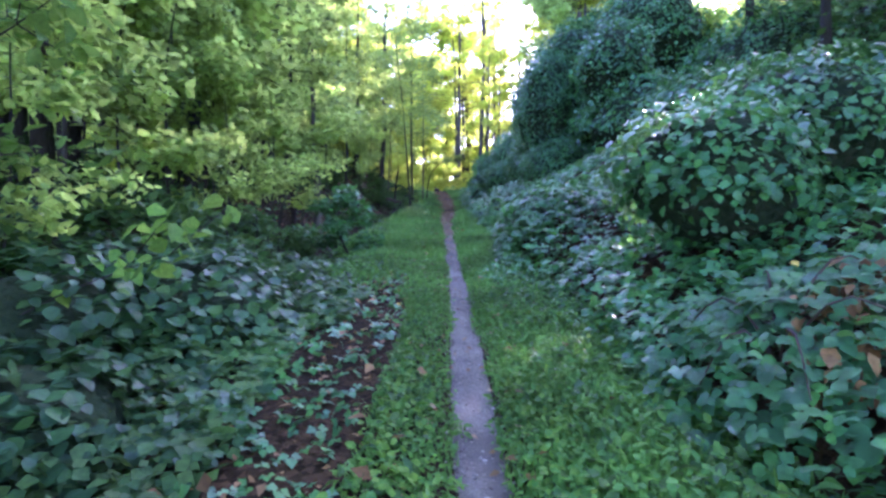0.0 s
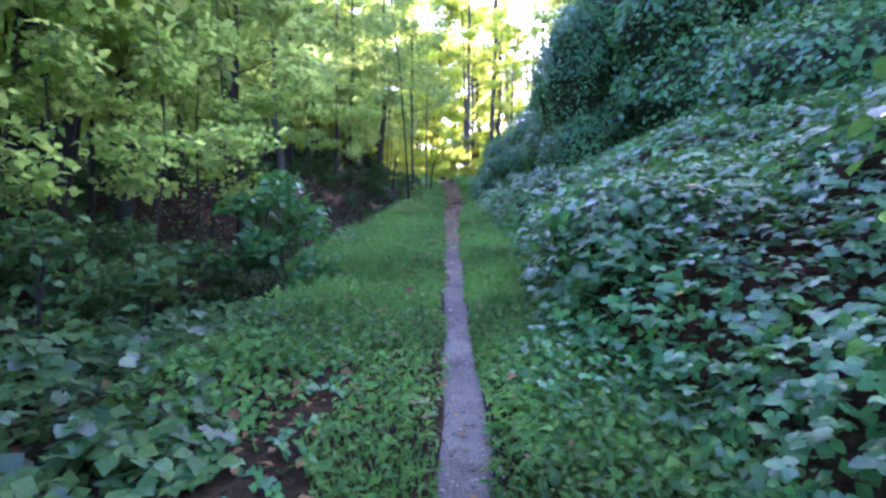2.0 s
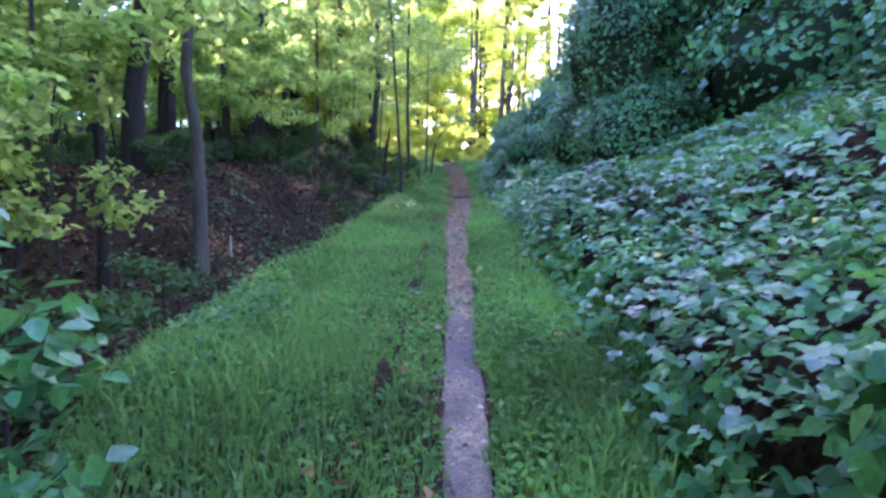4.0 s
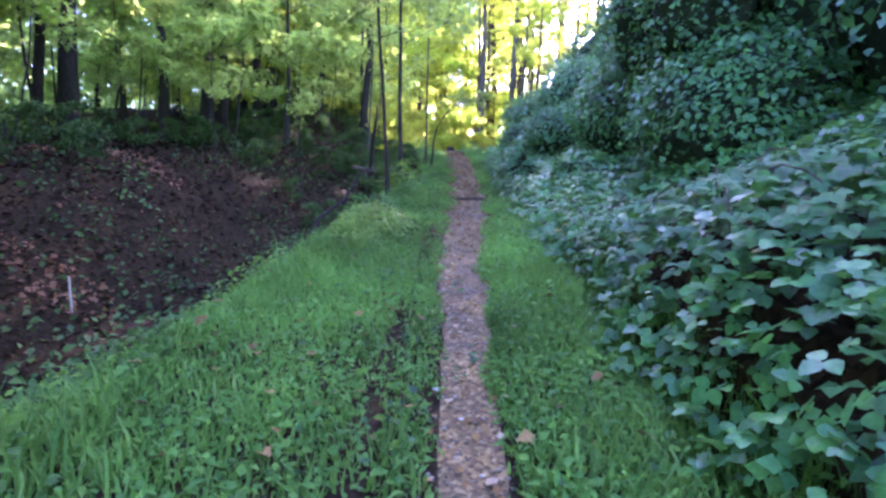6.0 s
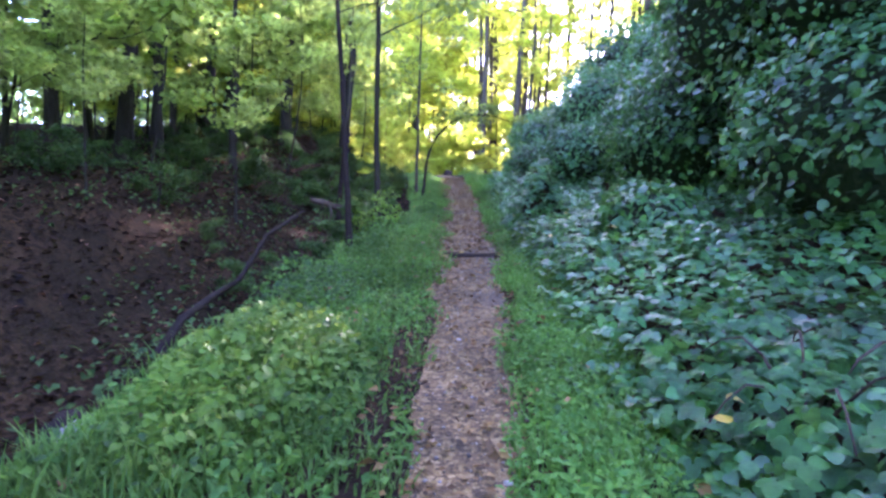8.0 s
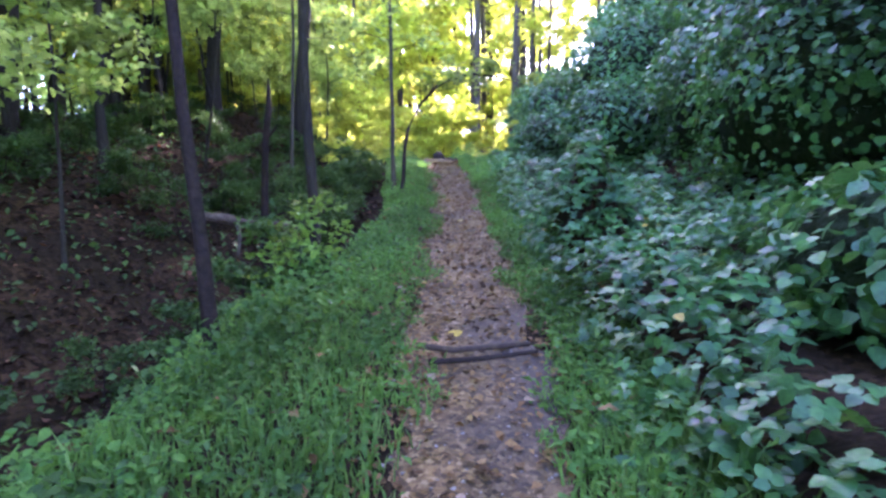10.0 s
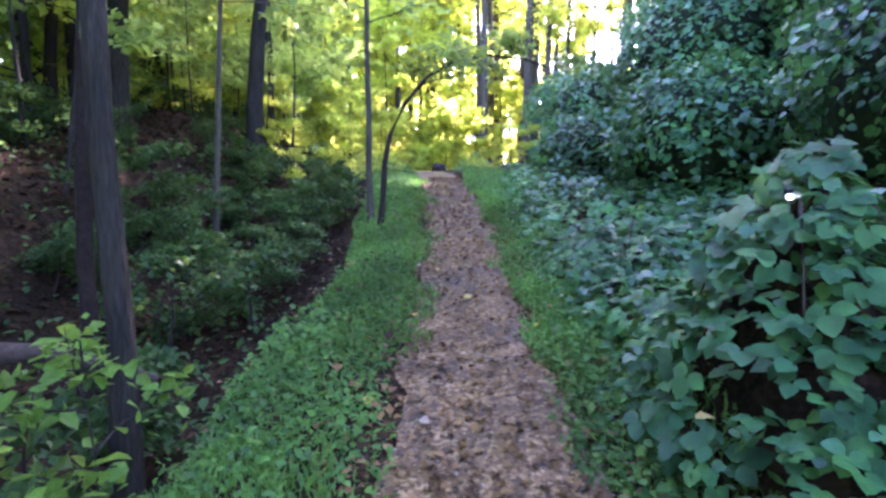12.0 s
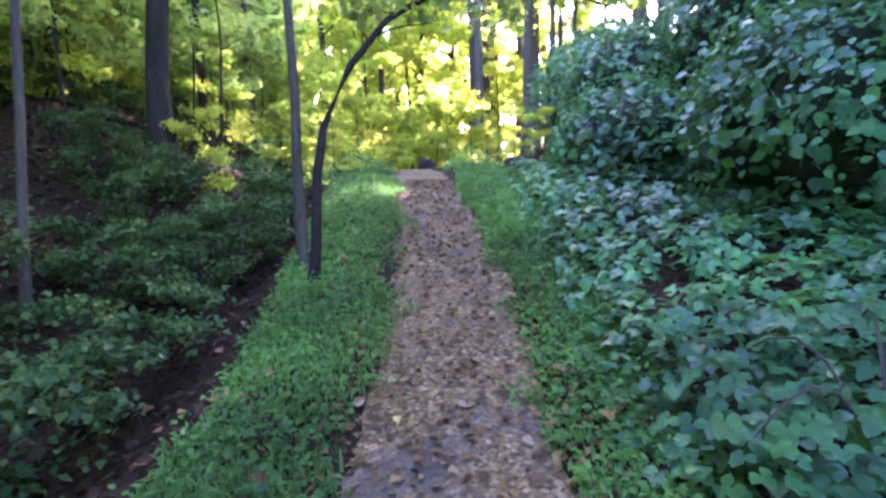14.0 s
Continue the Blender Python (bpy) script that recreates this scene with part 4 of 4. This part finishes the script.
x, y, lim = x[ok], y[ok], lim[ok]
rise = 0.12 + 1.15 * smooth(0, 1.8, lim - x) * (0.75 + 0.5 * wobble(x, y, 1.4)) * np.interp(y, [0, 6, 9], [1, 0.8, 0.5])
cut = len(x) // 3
leaf_patch("broadleaf_patch", x[:cut], y[:cut], rise[:cut], 0.085, M_SHADED_VINE, "sprawling broad green leaves over dark soil", gr, TF, up=1.2)
# Two thirds of the patch take a darker leaf: canopy shade as colour.
leaf_patch("shaded_leaf_patch", x[cut:], y[cut:], rise[cut:], 0.085, M_SHRUB, "broad leaves over dark soil, coloured darker for shade", gr, TS, up=1.2)
x, y = gr.uniform(-1.3, -0.5, 420), gr.uniform(1.5, 7.5, 420)
leaf_patch("scattered_leaves", x, y, np.full(len(x), 0.06), 0.06, M_KUDZU, "small vine leaves creeping over bare soil", gr, TS)
for cx, cy, rx, ry in ((0.72, 2.2, 0.34, 2.0), (0.52, 2.8, 0.2, 2.0), (-0.28, 2.4, 0.2, 2.2), (0.62, 12.5, 0.3, 2.5), (-0.9, 13.2, 0.6, 2.0), (0.55, 17.5, 0.25, 2.2), (-0.75, 27.5, 0.3, 2.4), (0.75, 26.5, 0.2, 2.5)):
    r_, a_ = np.sqrt(gr.uniform(0, 1, 900)), gr.uniform(0, 6.28, 900)
    leaf_patch("clover_patch", cx + rx * r_ * np.cos(a_), cy + ry * r_ * np.sin(a_), 0.13 * (1.1 - r_ ** 2), 0.042, M_LIME if cx < 0.7 and cy < 3 else M_WEED, "patch of small bright green leaves at the verge", gr, blade(0.42, 0.06, 0.1), "weeds")
for cx, cy, rx, ry, top, mat, n, lab in [(-2.35, 15.0, 0.5, 1.3, 0.32, M_SHRUB, 900, "dark green weeds along the ditch"), (-2.0, 13.6, 0.4, 1.2, 0.25, M_LIME, 500, "yellowish weeds along the ditch"), (-1.35, 7.0, 0.6, 1.0, 0.26, M_WEED, 1300, "low leafy weeds creeping over the bare soil"), (-1.2, 18.9, 0.65, 1.15, 0.42, M_LIME, 2300, "clump of yellow-green broad-leaved weeds"), (-2.2, 17.2, 0.6, 1.2, 0.3, M_LIME, 500, "clump of yellow-green weeds by the ditch"),
                                         (-1.55, 23.6, 0.6, 1.3, 0.32, M_WEED, 1100, "clump of bright green weeds"), (-1.9, 24.2, 0.6, 1.0, 0.4, M_LIME, 700, "bright ferny weeds on the edge of the ditch"), (-2.1, 21.8, 0.5, 0.8, 0.45, M_WEED, 500, "clump of green weeds by the ditch"),
                                         (-2.1, 25.4, 0.5, 0.6, 0.5, M_WEED, 420, "leafy seedlings by the ditch"), (-1.5, 21.0, 0.45, 1.0, 0.3, M_SHRUB, 600, "clump of dark green weeds"), (-1.45, 24.6, 0.5, 1.2, 0.42, M_WEED, 1100, "leafy green weeds on the edge of the ditch"), (-1.3, 27.2, 0.4, 1.3, 0.3, M_WEED, 800, "leafy green weeds along the ditch"), (-1.75, 12.2, 0.5, 1.3, 0.35, M_SHRUB, 800, "dark green weeds along the ditch"),
                                         (-2.6, 14.5, 0.7, 1.5, 0.3, M_LIME, 600, "yellowish weeds along the ditch"), (0.95, 1.8, 0.5, 1.4, 0.2, M_WEED, 900, "leafy weeds at the verge"), (0.95, 7.2, 0.55, 1.1, 0.3, M_KUDZU, 1100, "dark green weeds under the edge of the kudzu"), (-1.35, 33.0, 0.5, 1.8, 0.35, M_WEED, 700, "green undergrowth at the verge"), (-2.3, 39.0, 0.9, 2.2, 0.55, M_WEED, 1500, "green undergrowth at the crest"), (0.3, 39.4, 0.6, 2.0, 0.5, M_WEED, 1200, "green undergrowth at the crest")]:
    r_, a_ = np.sqrt(gr.uniform(0, 1, n)), gr.uniform(0, 6.28, n)
    leaf_patch("weed_clump", cx + rx * r_ * np.cos(a_), cy + ry * r_ * np.sin(a_), top * (1.1 - r_ ** 2), 0.06, mat, lab, gr, leaflet(0.32, 0.06, 0.12, True), "weeds")

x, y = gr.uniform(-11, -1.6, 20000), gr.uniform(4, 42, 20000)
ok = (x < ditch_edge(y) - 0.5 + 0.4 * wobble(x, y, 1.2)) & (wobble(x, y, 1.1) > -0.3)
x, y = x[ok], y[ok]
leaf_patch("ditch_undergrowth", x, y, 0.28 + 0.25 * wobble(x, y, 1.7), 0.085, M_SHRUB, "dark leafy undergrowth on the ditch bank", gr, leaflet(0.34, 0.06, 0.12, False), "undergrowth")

# leaf litter; the darkest leaves carry the ditch's shade in their colour
for nm, cnt, x0, x1, y0, y1, mat, lab in (("leaf_litter", 30000, -9, -1.4, 5, 40, M_SHADED_LITTER, "fallen leaves on the slope and in the ditch, darkened for shade"), ("leaf_litter", 1800, -9, -1.4, 5, 40, M_RUST, "rusty brown fallen leaves on the slope and in the ditch"), ("trail_litter", 15000, -0.9, 1.1, 13, 37, M_DRY, "dry brown fallen leaves on the footpath"),
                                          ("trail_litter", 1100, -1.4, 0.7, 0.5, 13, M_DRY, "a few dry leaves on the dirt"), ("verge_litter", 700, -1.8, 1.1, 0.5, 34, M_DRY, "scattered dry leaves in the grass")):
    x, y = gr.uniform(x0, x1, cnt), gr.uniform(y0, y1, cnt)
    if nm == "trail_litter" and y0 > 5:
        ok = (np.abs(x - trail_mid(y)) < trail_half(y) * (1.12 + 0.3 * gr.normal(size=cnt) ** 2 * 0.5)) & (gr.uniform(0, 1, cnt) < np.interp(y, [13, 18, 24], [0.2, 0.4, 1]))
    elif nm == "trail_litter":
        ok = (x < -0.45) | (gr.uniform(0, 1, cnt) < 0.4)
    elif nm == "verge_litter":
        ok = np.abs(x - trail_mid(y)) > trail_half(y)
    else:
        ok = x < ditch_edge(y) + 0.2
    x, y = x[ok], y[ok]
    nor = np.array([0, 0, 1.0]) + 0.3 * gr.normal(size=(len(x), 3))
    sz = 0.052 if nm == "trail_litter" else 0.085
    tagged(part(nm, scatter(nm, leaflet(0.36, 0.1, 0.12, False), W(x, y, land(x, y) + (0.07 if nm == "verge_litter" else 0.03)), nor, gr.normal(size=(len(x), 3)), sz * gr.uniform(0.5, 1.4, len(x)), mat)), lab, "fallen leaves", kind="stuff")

# Lighter rusty leaves laid where sun flecks fall; their colour stands for the light.
for cx, cy, rx, ry in ((-5.6, 21.2, 0.7, 0.4), (-5.6, 14.8, 0.8, 0.4), (-4.3, 17.2, 0.7, 0.45), (-6.9, 20.0, 0.6, 0.4), (-3.3, 32.2, 0.7, 0.5)):
    r_, a_ = np.sqrt(gr.uniform(0, 1, 170)), gr.uniform(0, 6.28, 170)
    leaf_patch("sun_patch_leaves", cx + rx * r_ * np.cos(a_), cy + ry * r_ * np.sin(a_), np.full(170, 0.06), 0.08, M_RUST, "drift of lighter rusty fallen leaves standing for sun on the bank", gr, leaflet(0.36, 0.1, 0.12, False), "fallen leaves", up=0.7)

# ---- logs, sticks, stones ----
def limb_thing(name, pts, r0, r1, mat, label, category, sides=9):
    w = [at(*p) for p in pts]
    me = tubes(name, [([tuple(q) for q in w], np.linspace(r0, r1, len(w)))], mat, sides)
    return tagged(part(name, me), label, category)


limb_thing("fallen_limb", [(-2.22, 19.6, -0.12), (-2.14, 19.8, 0.08), (-1.98, 20.0, 0.22), (-1.83, 20.15, 0.32), (-1.68, 20.4, 0.66), (-1.45, 20.7, 0.84)], 0.036, 0.014, M_DARKWOOD, "dark fallen limb propped out of the ditch", "log")
log = new("fallen_log")
tagged(log, "brown fallen log across the ditch with a broken pale stub", "log")
part("log_body", tubes("log_body", [([tuple(at(*p)) for p in [(-3.0, 26.2, 0.44), (-2.8, 26.3, 0.39), (-2.55, 26.32, 0.3), (-2.2, 26.33, 0.3), (-1.9, 26.36, 0.2), (-1.7, 26.4, 0.1)]], np.array([0.05, 0.062, 0.064, 0.056, 0.048, 0.04]))], M_LOG, 10), log)
part("broken_stub", tubes("broken_stub", [([tuple(at(*p)) for p in [(-2.64, 26.28, 0.34), (-2.58, 26.16, 0.2), (-2.6, 26.1, -0.02)]], np.array([0.03, 0.024, 0.012]))], M_PALE, 8), log, "pale broken branch stub")
limb_thing("fallen_stick", [(-0.28, 23.25, 0.02), (-0.05, 23.15, 0.03), (0.15, 23.2, 0.025), (0.42, 23.24, 0.03)], 0.022, 0.016, M_LOG, "brown stick lying across the footpath", "stick")
limb_thing("mossy_stick", [(-0.2, 23.0, 0.02), (0.1, 23.02, 0.03), (0.45, 23.12, 0.03)], 0.02, 0.012, M_DARKWOOD, "dark mossy stick lying across the footpath", "stick")
snag = tagged(new("dead_snag"), "blackened dead snag with a broken top on the ditch bank", "dead tree")
part("snag_trunk", tubes("snag_trunk", [([tuple(at(*p)) for p in [(-2.74, 27.3, -0.9), (-2.72, 27.3, -0.1), (-2.66, 27.3, 0.6), (-2.6, 27.32, 1.2), (-2.5, 27.3, 1.75), (-2.47, 27.28, 2.08)]], np.array([0.075, 0.06, 0.052, 0.05, 0.042, 0.012]))], M_DARKWOOD, 9), snag)
part("branch_stub", tubes("branch_stub", [([tuple(at(*p)) for p in [(-2.58, 27.32, 1.3), (-2.46, 27.3, 1.42), (-2.4, 27.3, 1.5)]], np.array([0.02, 0.016, 0.006]))], M_DARKWOOD, 6), snag)
limb_thing("white_stake", [(-3.9, 17.0, -0.6), (-3.89, 17.0, -0.3), (-3.88, 17.0, -0.1)], 0.012, 0.01, M_STAKE, "thin pale upright stick in the ditch", "stick", 6)


def boulder(name, x, y, size, mat, label, seed, category="stone", lift=0.3):
    bm = bmesh.new()
    bmesh.ops.create_icosphere(bm, subdivisions=3, radius=1)
    for v in bm.verts:
        k = 1 + 0.25 * noise.noise(v.co * 1.6 + Vector((seed, 0, 0))) + 0.08 * noise.noise(v.co * 4 + Vector((0, seed, 0)))
        v.co = Vector((v.co.x * size[0], v.co.y * size[1], v.co.z * size[2])) * k
    me = bpy.data.meshes.new(name)
    bm.to_mesh(me)
    bm.free()
    me.polygons.foreach_set("use_smooth", np.ones(len(me.polygons), bool))
    me.materials.append(mat)
    ob = tagged(part(name, me), label, category)
    ob.location = stand(x, y) + Vector((0, 0, size[2] * lift))
    return ob


boulder("pale_stone", -2.05, 18.5, (0.07, 0.09, 0.1), M_STONE, "pale angular stone among weeds by the ditch", 3)
boulder("root_stump", -2.15, 18.6, (0.14, 0.16, 0.16), M_DARKWOOD, "black rotten root stump at the edge of the ditch", 5, "stump")
limb_thing("leaning_stump", [(-3.2, 9.2, -0.6), (-3.05, 9.24, -0.2), (-2.88, 9.3, 0.08), (-2.68, 9.38, 0.3), (-2.6, 9.4, 0.36)], 0.11, 0.05, M_DARKWOOD, "blackened slanting stump in the ditch", "stump")
boulder("dark_stump", -0.75, 40.5, (0.24, 0.22, 0.24), M_DARKWOOD, "dark rotten stump at the crest of the footpath", 9, "stump")

for x, y, tall in [(-1.5, 25.5, 1.0), (-1.85, 25.1, 0.85), (-1.45, 24.9, 0.7)]:
    settle(tagged(make_tree("seedling", rng, tall, 0.008, 0.2, 0.42, 190, 0.075, M_LIME, M_BARK, limb_count=7, clump=0.14, sides=6, fine=True), "leafy yellow-green seedling at the edge of the ditch", "seedling", "seedlings by the ditch"), x, y)
settle(tagged(make_tree("maple_sapling", rng, 2.9, 0.022, 0.2, 1.25, 460, 0.13, M_LIME, M_BARK, limb_count=8, clump=0.25, fine=True), "young maple with bright green leaves beside the footpath", "sapling"), -2.75, 2.7)

M_LARGE = leaf_mat("large_kudzu_leaf", [(0.021, 0.092, 0.032), (0.034, 0.14, 0.047), (0.042, 0.173, 0.056), (0.068, 0.227, 0.049), (0.036, 0.135, 0.054)], (0.16, 0.36, 0.06), gloss=0.38, see=0.25, objects=True, spec=0.4, folds=0.6)
LARGE_LEAF = mesh_from("leaf", *trefoil(True), M_LARGE)


def leaf_pose(p, face, tip, size):
    z = unit(face[None])[0]
    y = unit((tip - (tip @ z) * z)[None])[0]
    x = np.cross(y, z)
    m = Matrix(((x[0], y[0], z[0], p[0]), (x[1], y[1], z[1], p[1]), (x[2], y[2], z[2], p[2]), (0, 0, 0, 1)))
    return m @ Matrix.Diagonal((size, size, size, 1))


def kudzu_bush(cx, cy, rx, ry, count, size, label, rng, lift=0.06):
    """A bush of climbing vine: stems, and broad leaves that can be told apart."""
    root = tagged(new("kudzu_bush"), label, "kudzu", "kudzu bushes")
    foot = stand(cx, cy)
    root.location = foot
    for k in range(6):
        a = k * 1.05
        tx, ty = cx + rx * 0.7 * math.cos(a), cy + ry * 0.7 * math.sin(a)
        top = at(tx, ty, float(kudzu_top(tx, ty)))
        pts = [tuple(foot.lerp(top, q) + Vector((0, 0, 0.25 * math.sin(q * 3.14))) - foot) for q in np.linspace(0, 1, 6)]
        part("vine_stem", tubes("vine_stem", [(pts, np.linspace(0.009, 0.004, 6))], M_LOG, 5), root)
    for _ in range(count):
        r_, a_ = math.sqrt(rng.uniform()), rng.uniform(0, 6.28)
        x, y = cx + rx * r_ * math.cos(a_), cy + ry * r_ * math.sin(a_)
        h = float(kudzu_top(x, y)) + lift - 0.25 * rng.uniform() ** 2
        e = 0.05
        g = np.array([-(float(kudzu_top(x + e, y)) - h + lift) / e, -(float(kudzu_top(x, y + e)) - h + lift) / e, 1.0])
        face = unit(np.clip(g, -2, 2)[None])[0] * 0.45 + np.array([-0.12, -0.2, 0.75]) + 0.34 * rng.normal(size=3)
        tip = np.array([-0.4, -0.5, -0.7]) + 0.6 * rng.normal(size=3)
        leaf = part("leaf", LARGE_LEAF, root)
        leaf.matrix_basis = leaf_pose(np.array(at(x, y, h) - foot), face, tip, size * rng.uniform(0.65, 1.2))


br = np.random.default_rng(17)
kudzu_bush(1.35, 26.0, 0.6, 0.75, 280, 0.09, "bushy kudzu with large blue-green leaves beside the footpath", br)
kudzu_bush(1.75, 2.7, 0.6, 0.9, 240, 0.09, "low kudzu with broad drooping leaves and dead stems", br)
kudzu_bush(1.25, 8.3, 0.55, 0.9, 290, 0.074, "low kudzu bush with glossy leaves at the verge", br)
kudzu_bush(1.5, 15.3, 0.65, 1.0, 295, 0.074, "spreading kudzu bush with glossy leaves", br)
kudzu_bush(1.5, 18.2, 0.65, 0.9, 260, 0.072, "low kudzu patch with glossy leaves", br)
kudzu_bush(1.5, 28.6, 0.7, 0.9, 260, 0.07, "low kudzu patch with blue-green leaves", br)

kudzu_bush_tree = make_tree("leafy_bush", br, 1.35, 0.02, 0.06, 0.62, 900, 0.12, M_KUDZU, M_DARKWOOD, limb_count=7, clump=0.26, sides=6, fine=True)
settle(tagged(kudzu_bush_tree, "leafy blue-green bush at the edge of the ditch", "bush"), -1.75, 9.6)

# sprigs of leaves trodden into the footpath
for x, y in [(0.06, 15.2), (0.1, 13.1), (-0.28, 14.4), (-0.34, 15.4), (0.02, 16.8), (-0.3, 13.4)]:
    n = 24
    leaf_patch("trodden_sprig", x + 0.09 * br.normal(size=n), y + 0.12 * br.normal(size=n), np.full(n, 0.05), 0.05, M_SHADED_VINE, "sprig of dark green leaves lying on the footpath", br, blade(0.4, 0.08, 0.12))

# single fallen leaves and pebbles
fr = np.random.default_rng(29)
LEAF_SHAPES = [leaflet(0.46, 0.1, 0.12, True), leaflet(0.36, 0.16, 0.2, True), leaflet(0.55, 0.05, 0.05, True)]
FALLEN = {(k, m.name): mesh_from("fallen_leaf", *LEAF_SHAPES[k], m) for k in range(3) for m in (M_YELLOW, M_TAN)}


def fallen_leaf(x, y, size, mat, k, label, h=None):
    ob = tagged(part("fallen_leaf", FALLEN[(k, mat.name)]), label, "leaf", "fallen leaves")
    d = unit(fr.normal(size=(1, 3)))[0]
    z = np.array([0, -0.15, 1.0]) + 0.18 * fr.normal(size=3)
    ob.matrix_basis = leaf_pose(np.array(at(x, y, float(land(x, y)) + 0.035 if h is None else h)), z, d * np.array([1, 1, 0.1]), size)


for x, y, sz in [(-0.06, 23.6, 0.1), (0.02, 28.3, 0.09), (-0.42, 27.9, 0.07), (0.78, 27.7, 0.1), (1.0, 27.2, 0.1), (0.55, 27.6, 0.07), (0.2, 28.7, 0.06), (-0.55, 26.4, 0.07), (0.78, 14.9, 0.09), (0.58, 14.2, 0.08), (-0.1, 17.6, 0.08),
                 (-1.35, 17.2, 0.07), (0.55, 29.6, 0.07), (-0.3, 29.3, 0.06), (-0.75, 4.6, 0.07), (-0.55, 5.7, 0.06), (0.62, 9.2, 0.06), (-0.35, 24.8, 0.06), (0.35, 31.0, 0.07), (0.9, 28.6, 0.07), (-0.2, 30.2, 0.06)]:
    fallen_leaf(x, y, sz, M_YELLOW, int(fr.integers(3)), "yellow autumn leaf lying on the ground")
for _ in range(110):
    y = fr.uniform(13, 33) if fr.uniform() < 0.8 else fr.uniform(1, 13)
    x = float(trail_mid(y)) + fr.uniform(-1, 1) * (float(trail_half(y)) + 0.15)
    fallen_leaf(x, y, fr.uniform(0.035, 0.075), M_TAN, int(fr.integers(3)), "pale brown fallen leaf on the footpath")
for _ in range(44):
    y = fr.uniform(1, 20)
    x = float(trail_mid(y)) + fr.uniform(-1, 1) * float(trail_half(y)) * 1.1
    z = fr.uniform(0.008, 0.018)
    tag = boulder("pebble", x, y, (z * 1.3, z, z * 0.7), M_STONE, "small pale pebble on the dirt footpath", fr.uniform(0, 50), lift=0.6)
    tag["group"] = "pebbles"


def grit_shape():
    v = np.array([(1, 0, 0), (-1, 0.1, 0), (0, 0.9, 0.1), (0.1, -0.8, 0), (0, 0, 0.6), (0, 0, -0.6)])
    f = np.array([(0, 2, 4), (2, 1, 4), (1, 3, 4), (3, 0, 4), (2, 0, 5), (1, 2, 5), (3, 1, 5), (0, 3, 5)])
    return v, f


y = fr.uniform(-0.5, 26, 3600)
x = trail_mid(y) + trail_half(y) * fr.uniform(-1.15, 1.15, len(y))
nor = np.array([0, 0, 1.0]) + 0.2 * fr.normal(size=(len(x), 3))
tagged(part("grit", scatter("grit", grit_shape(), W(x, y, land(x, y) + 0.012), nor, fr.normal(size=(len(x), 3)), 0.006 * fr.uniform(0.5, 2.2, len(x)) ** 1.3, M_GRIT)), "fine grit and small stones on the dirt footpath", "gravel", kind="stuff")

# yellowed leaves caught on the vines, and a patch of dead ones
for _ in range(34):
    y = fr.uniform(1.5, 33)
    x = float(kudzu_edge(y)) + fr.uniform(0.1, 1.5)
    fallen_leaf(x, y, fr.uniform(0.05, 0.09), M_YELLOW if fr.uniform() < 0.6 else M_TAN, int(fr.integers(3)), "yellowed leaf caught on the green vines", float(kudzu_top(x, y)) + 0.03)
n = 260
r_, a_ = np.sqrt(fr.uniform(0, 1, n)), fr.uniform(0, 6.28, n)
x, y = 2.05 + 0.4 * r_ * np.cos(a_), 2.3 + 0.5 * r_ * np.sin(a_)
h = kudzu_top(x, y) - 0.22 + 0.3 * fr.uniform(0, 1, n)
me = scatter("dead_leaves", blade(), W(x, y, h), np.array([-0.3, -0.4, 0.4]) + 0.6 * fr.normal(size=(n, 3)), np.array([0, 0, -1.0]) + 0.4 * fr.normal(size=(n, 3)), 0.085 * fr.uniform(0.6, 1.3, n), M_DRY)
tagged(part("dead_leaves", me), "withered brown leaves hanging on dead vines", "dead leaves", kind="stuff")
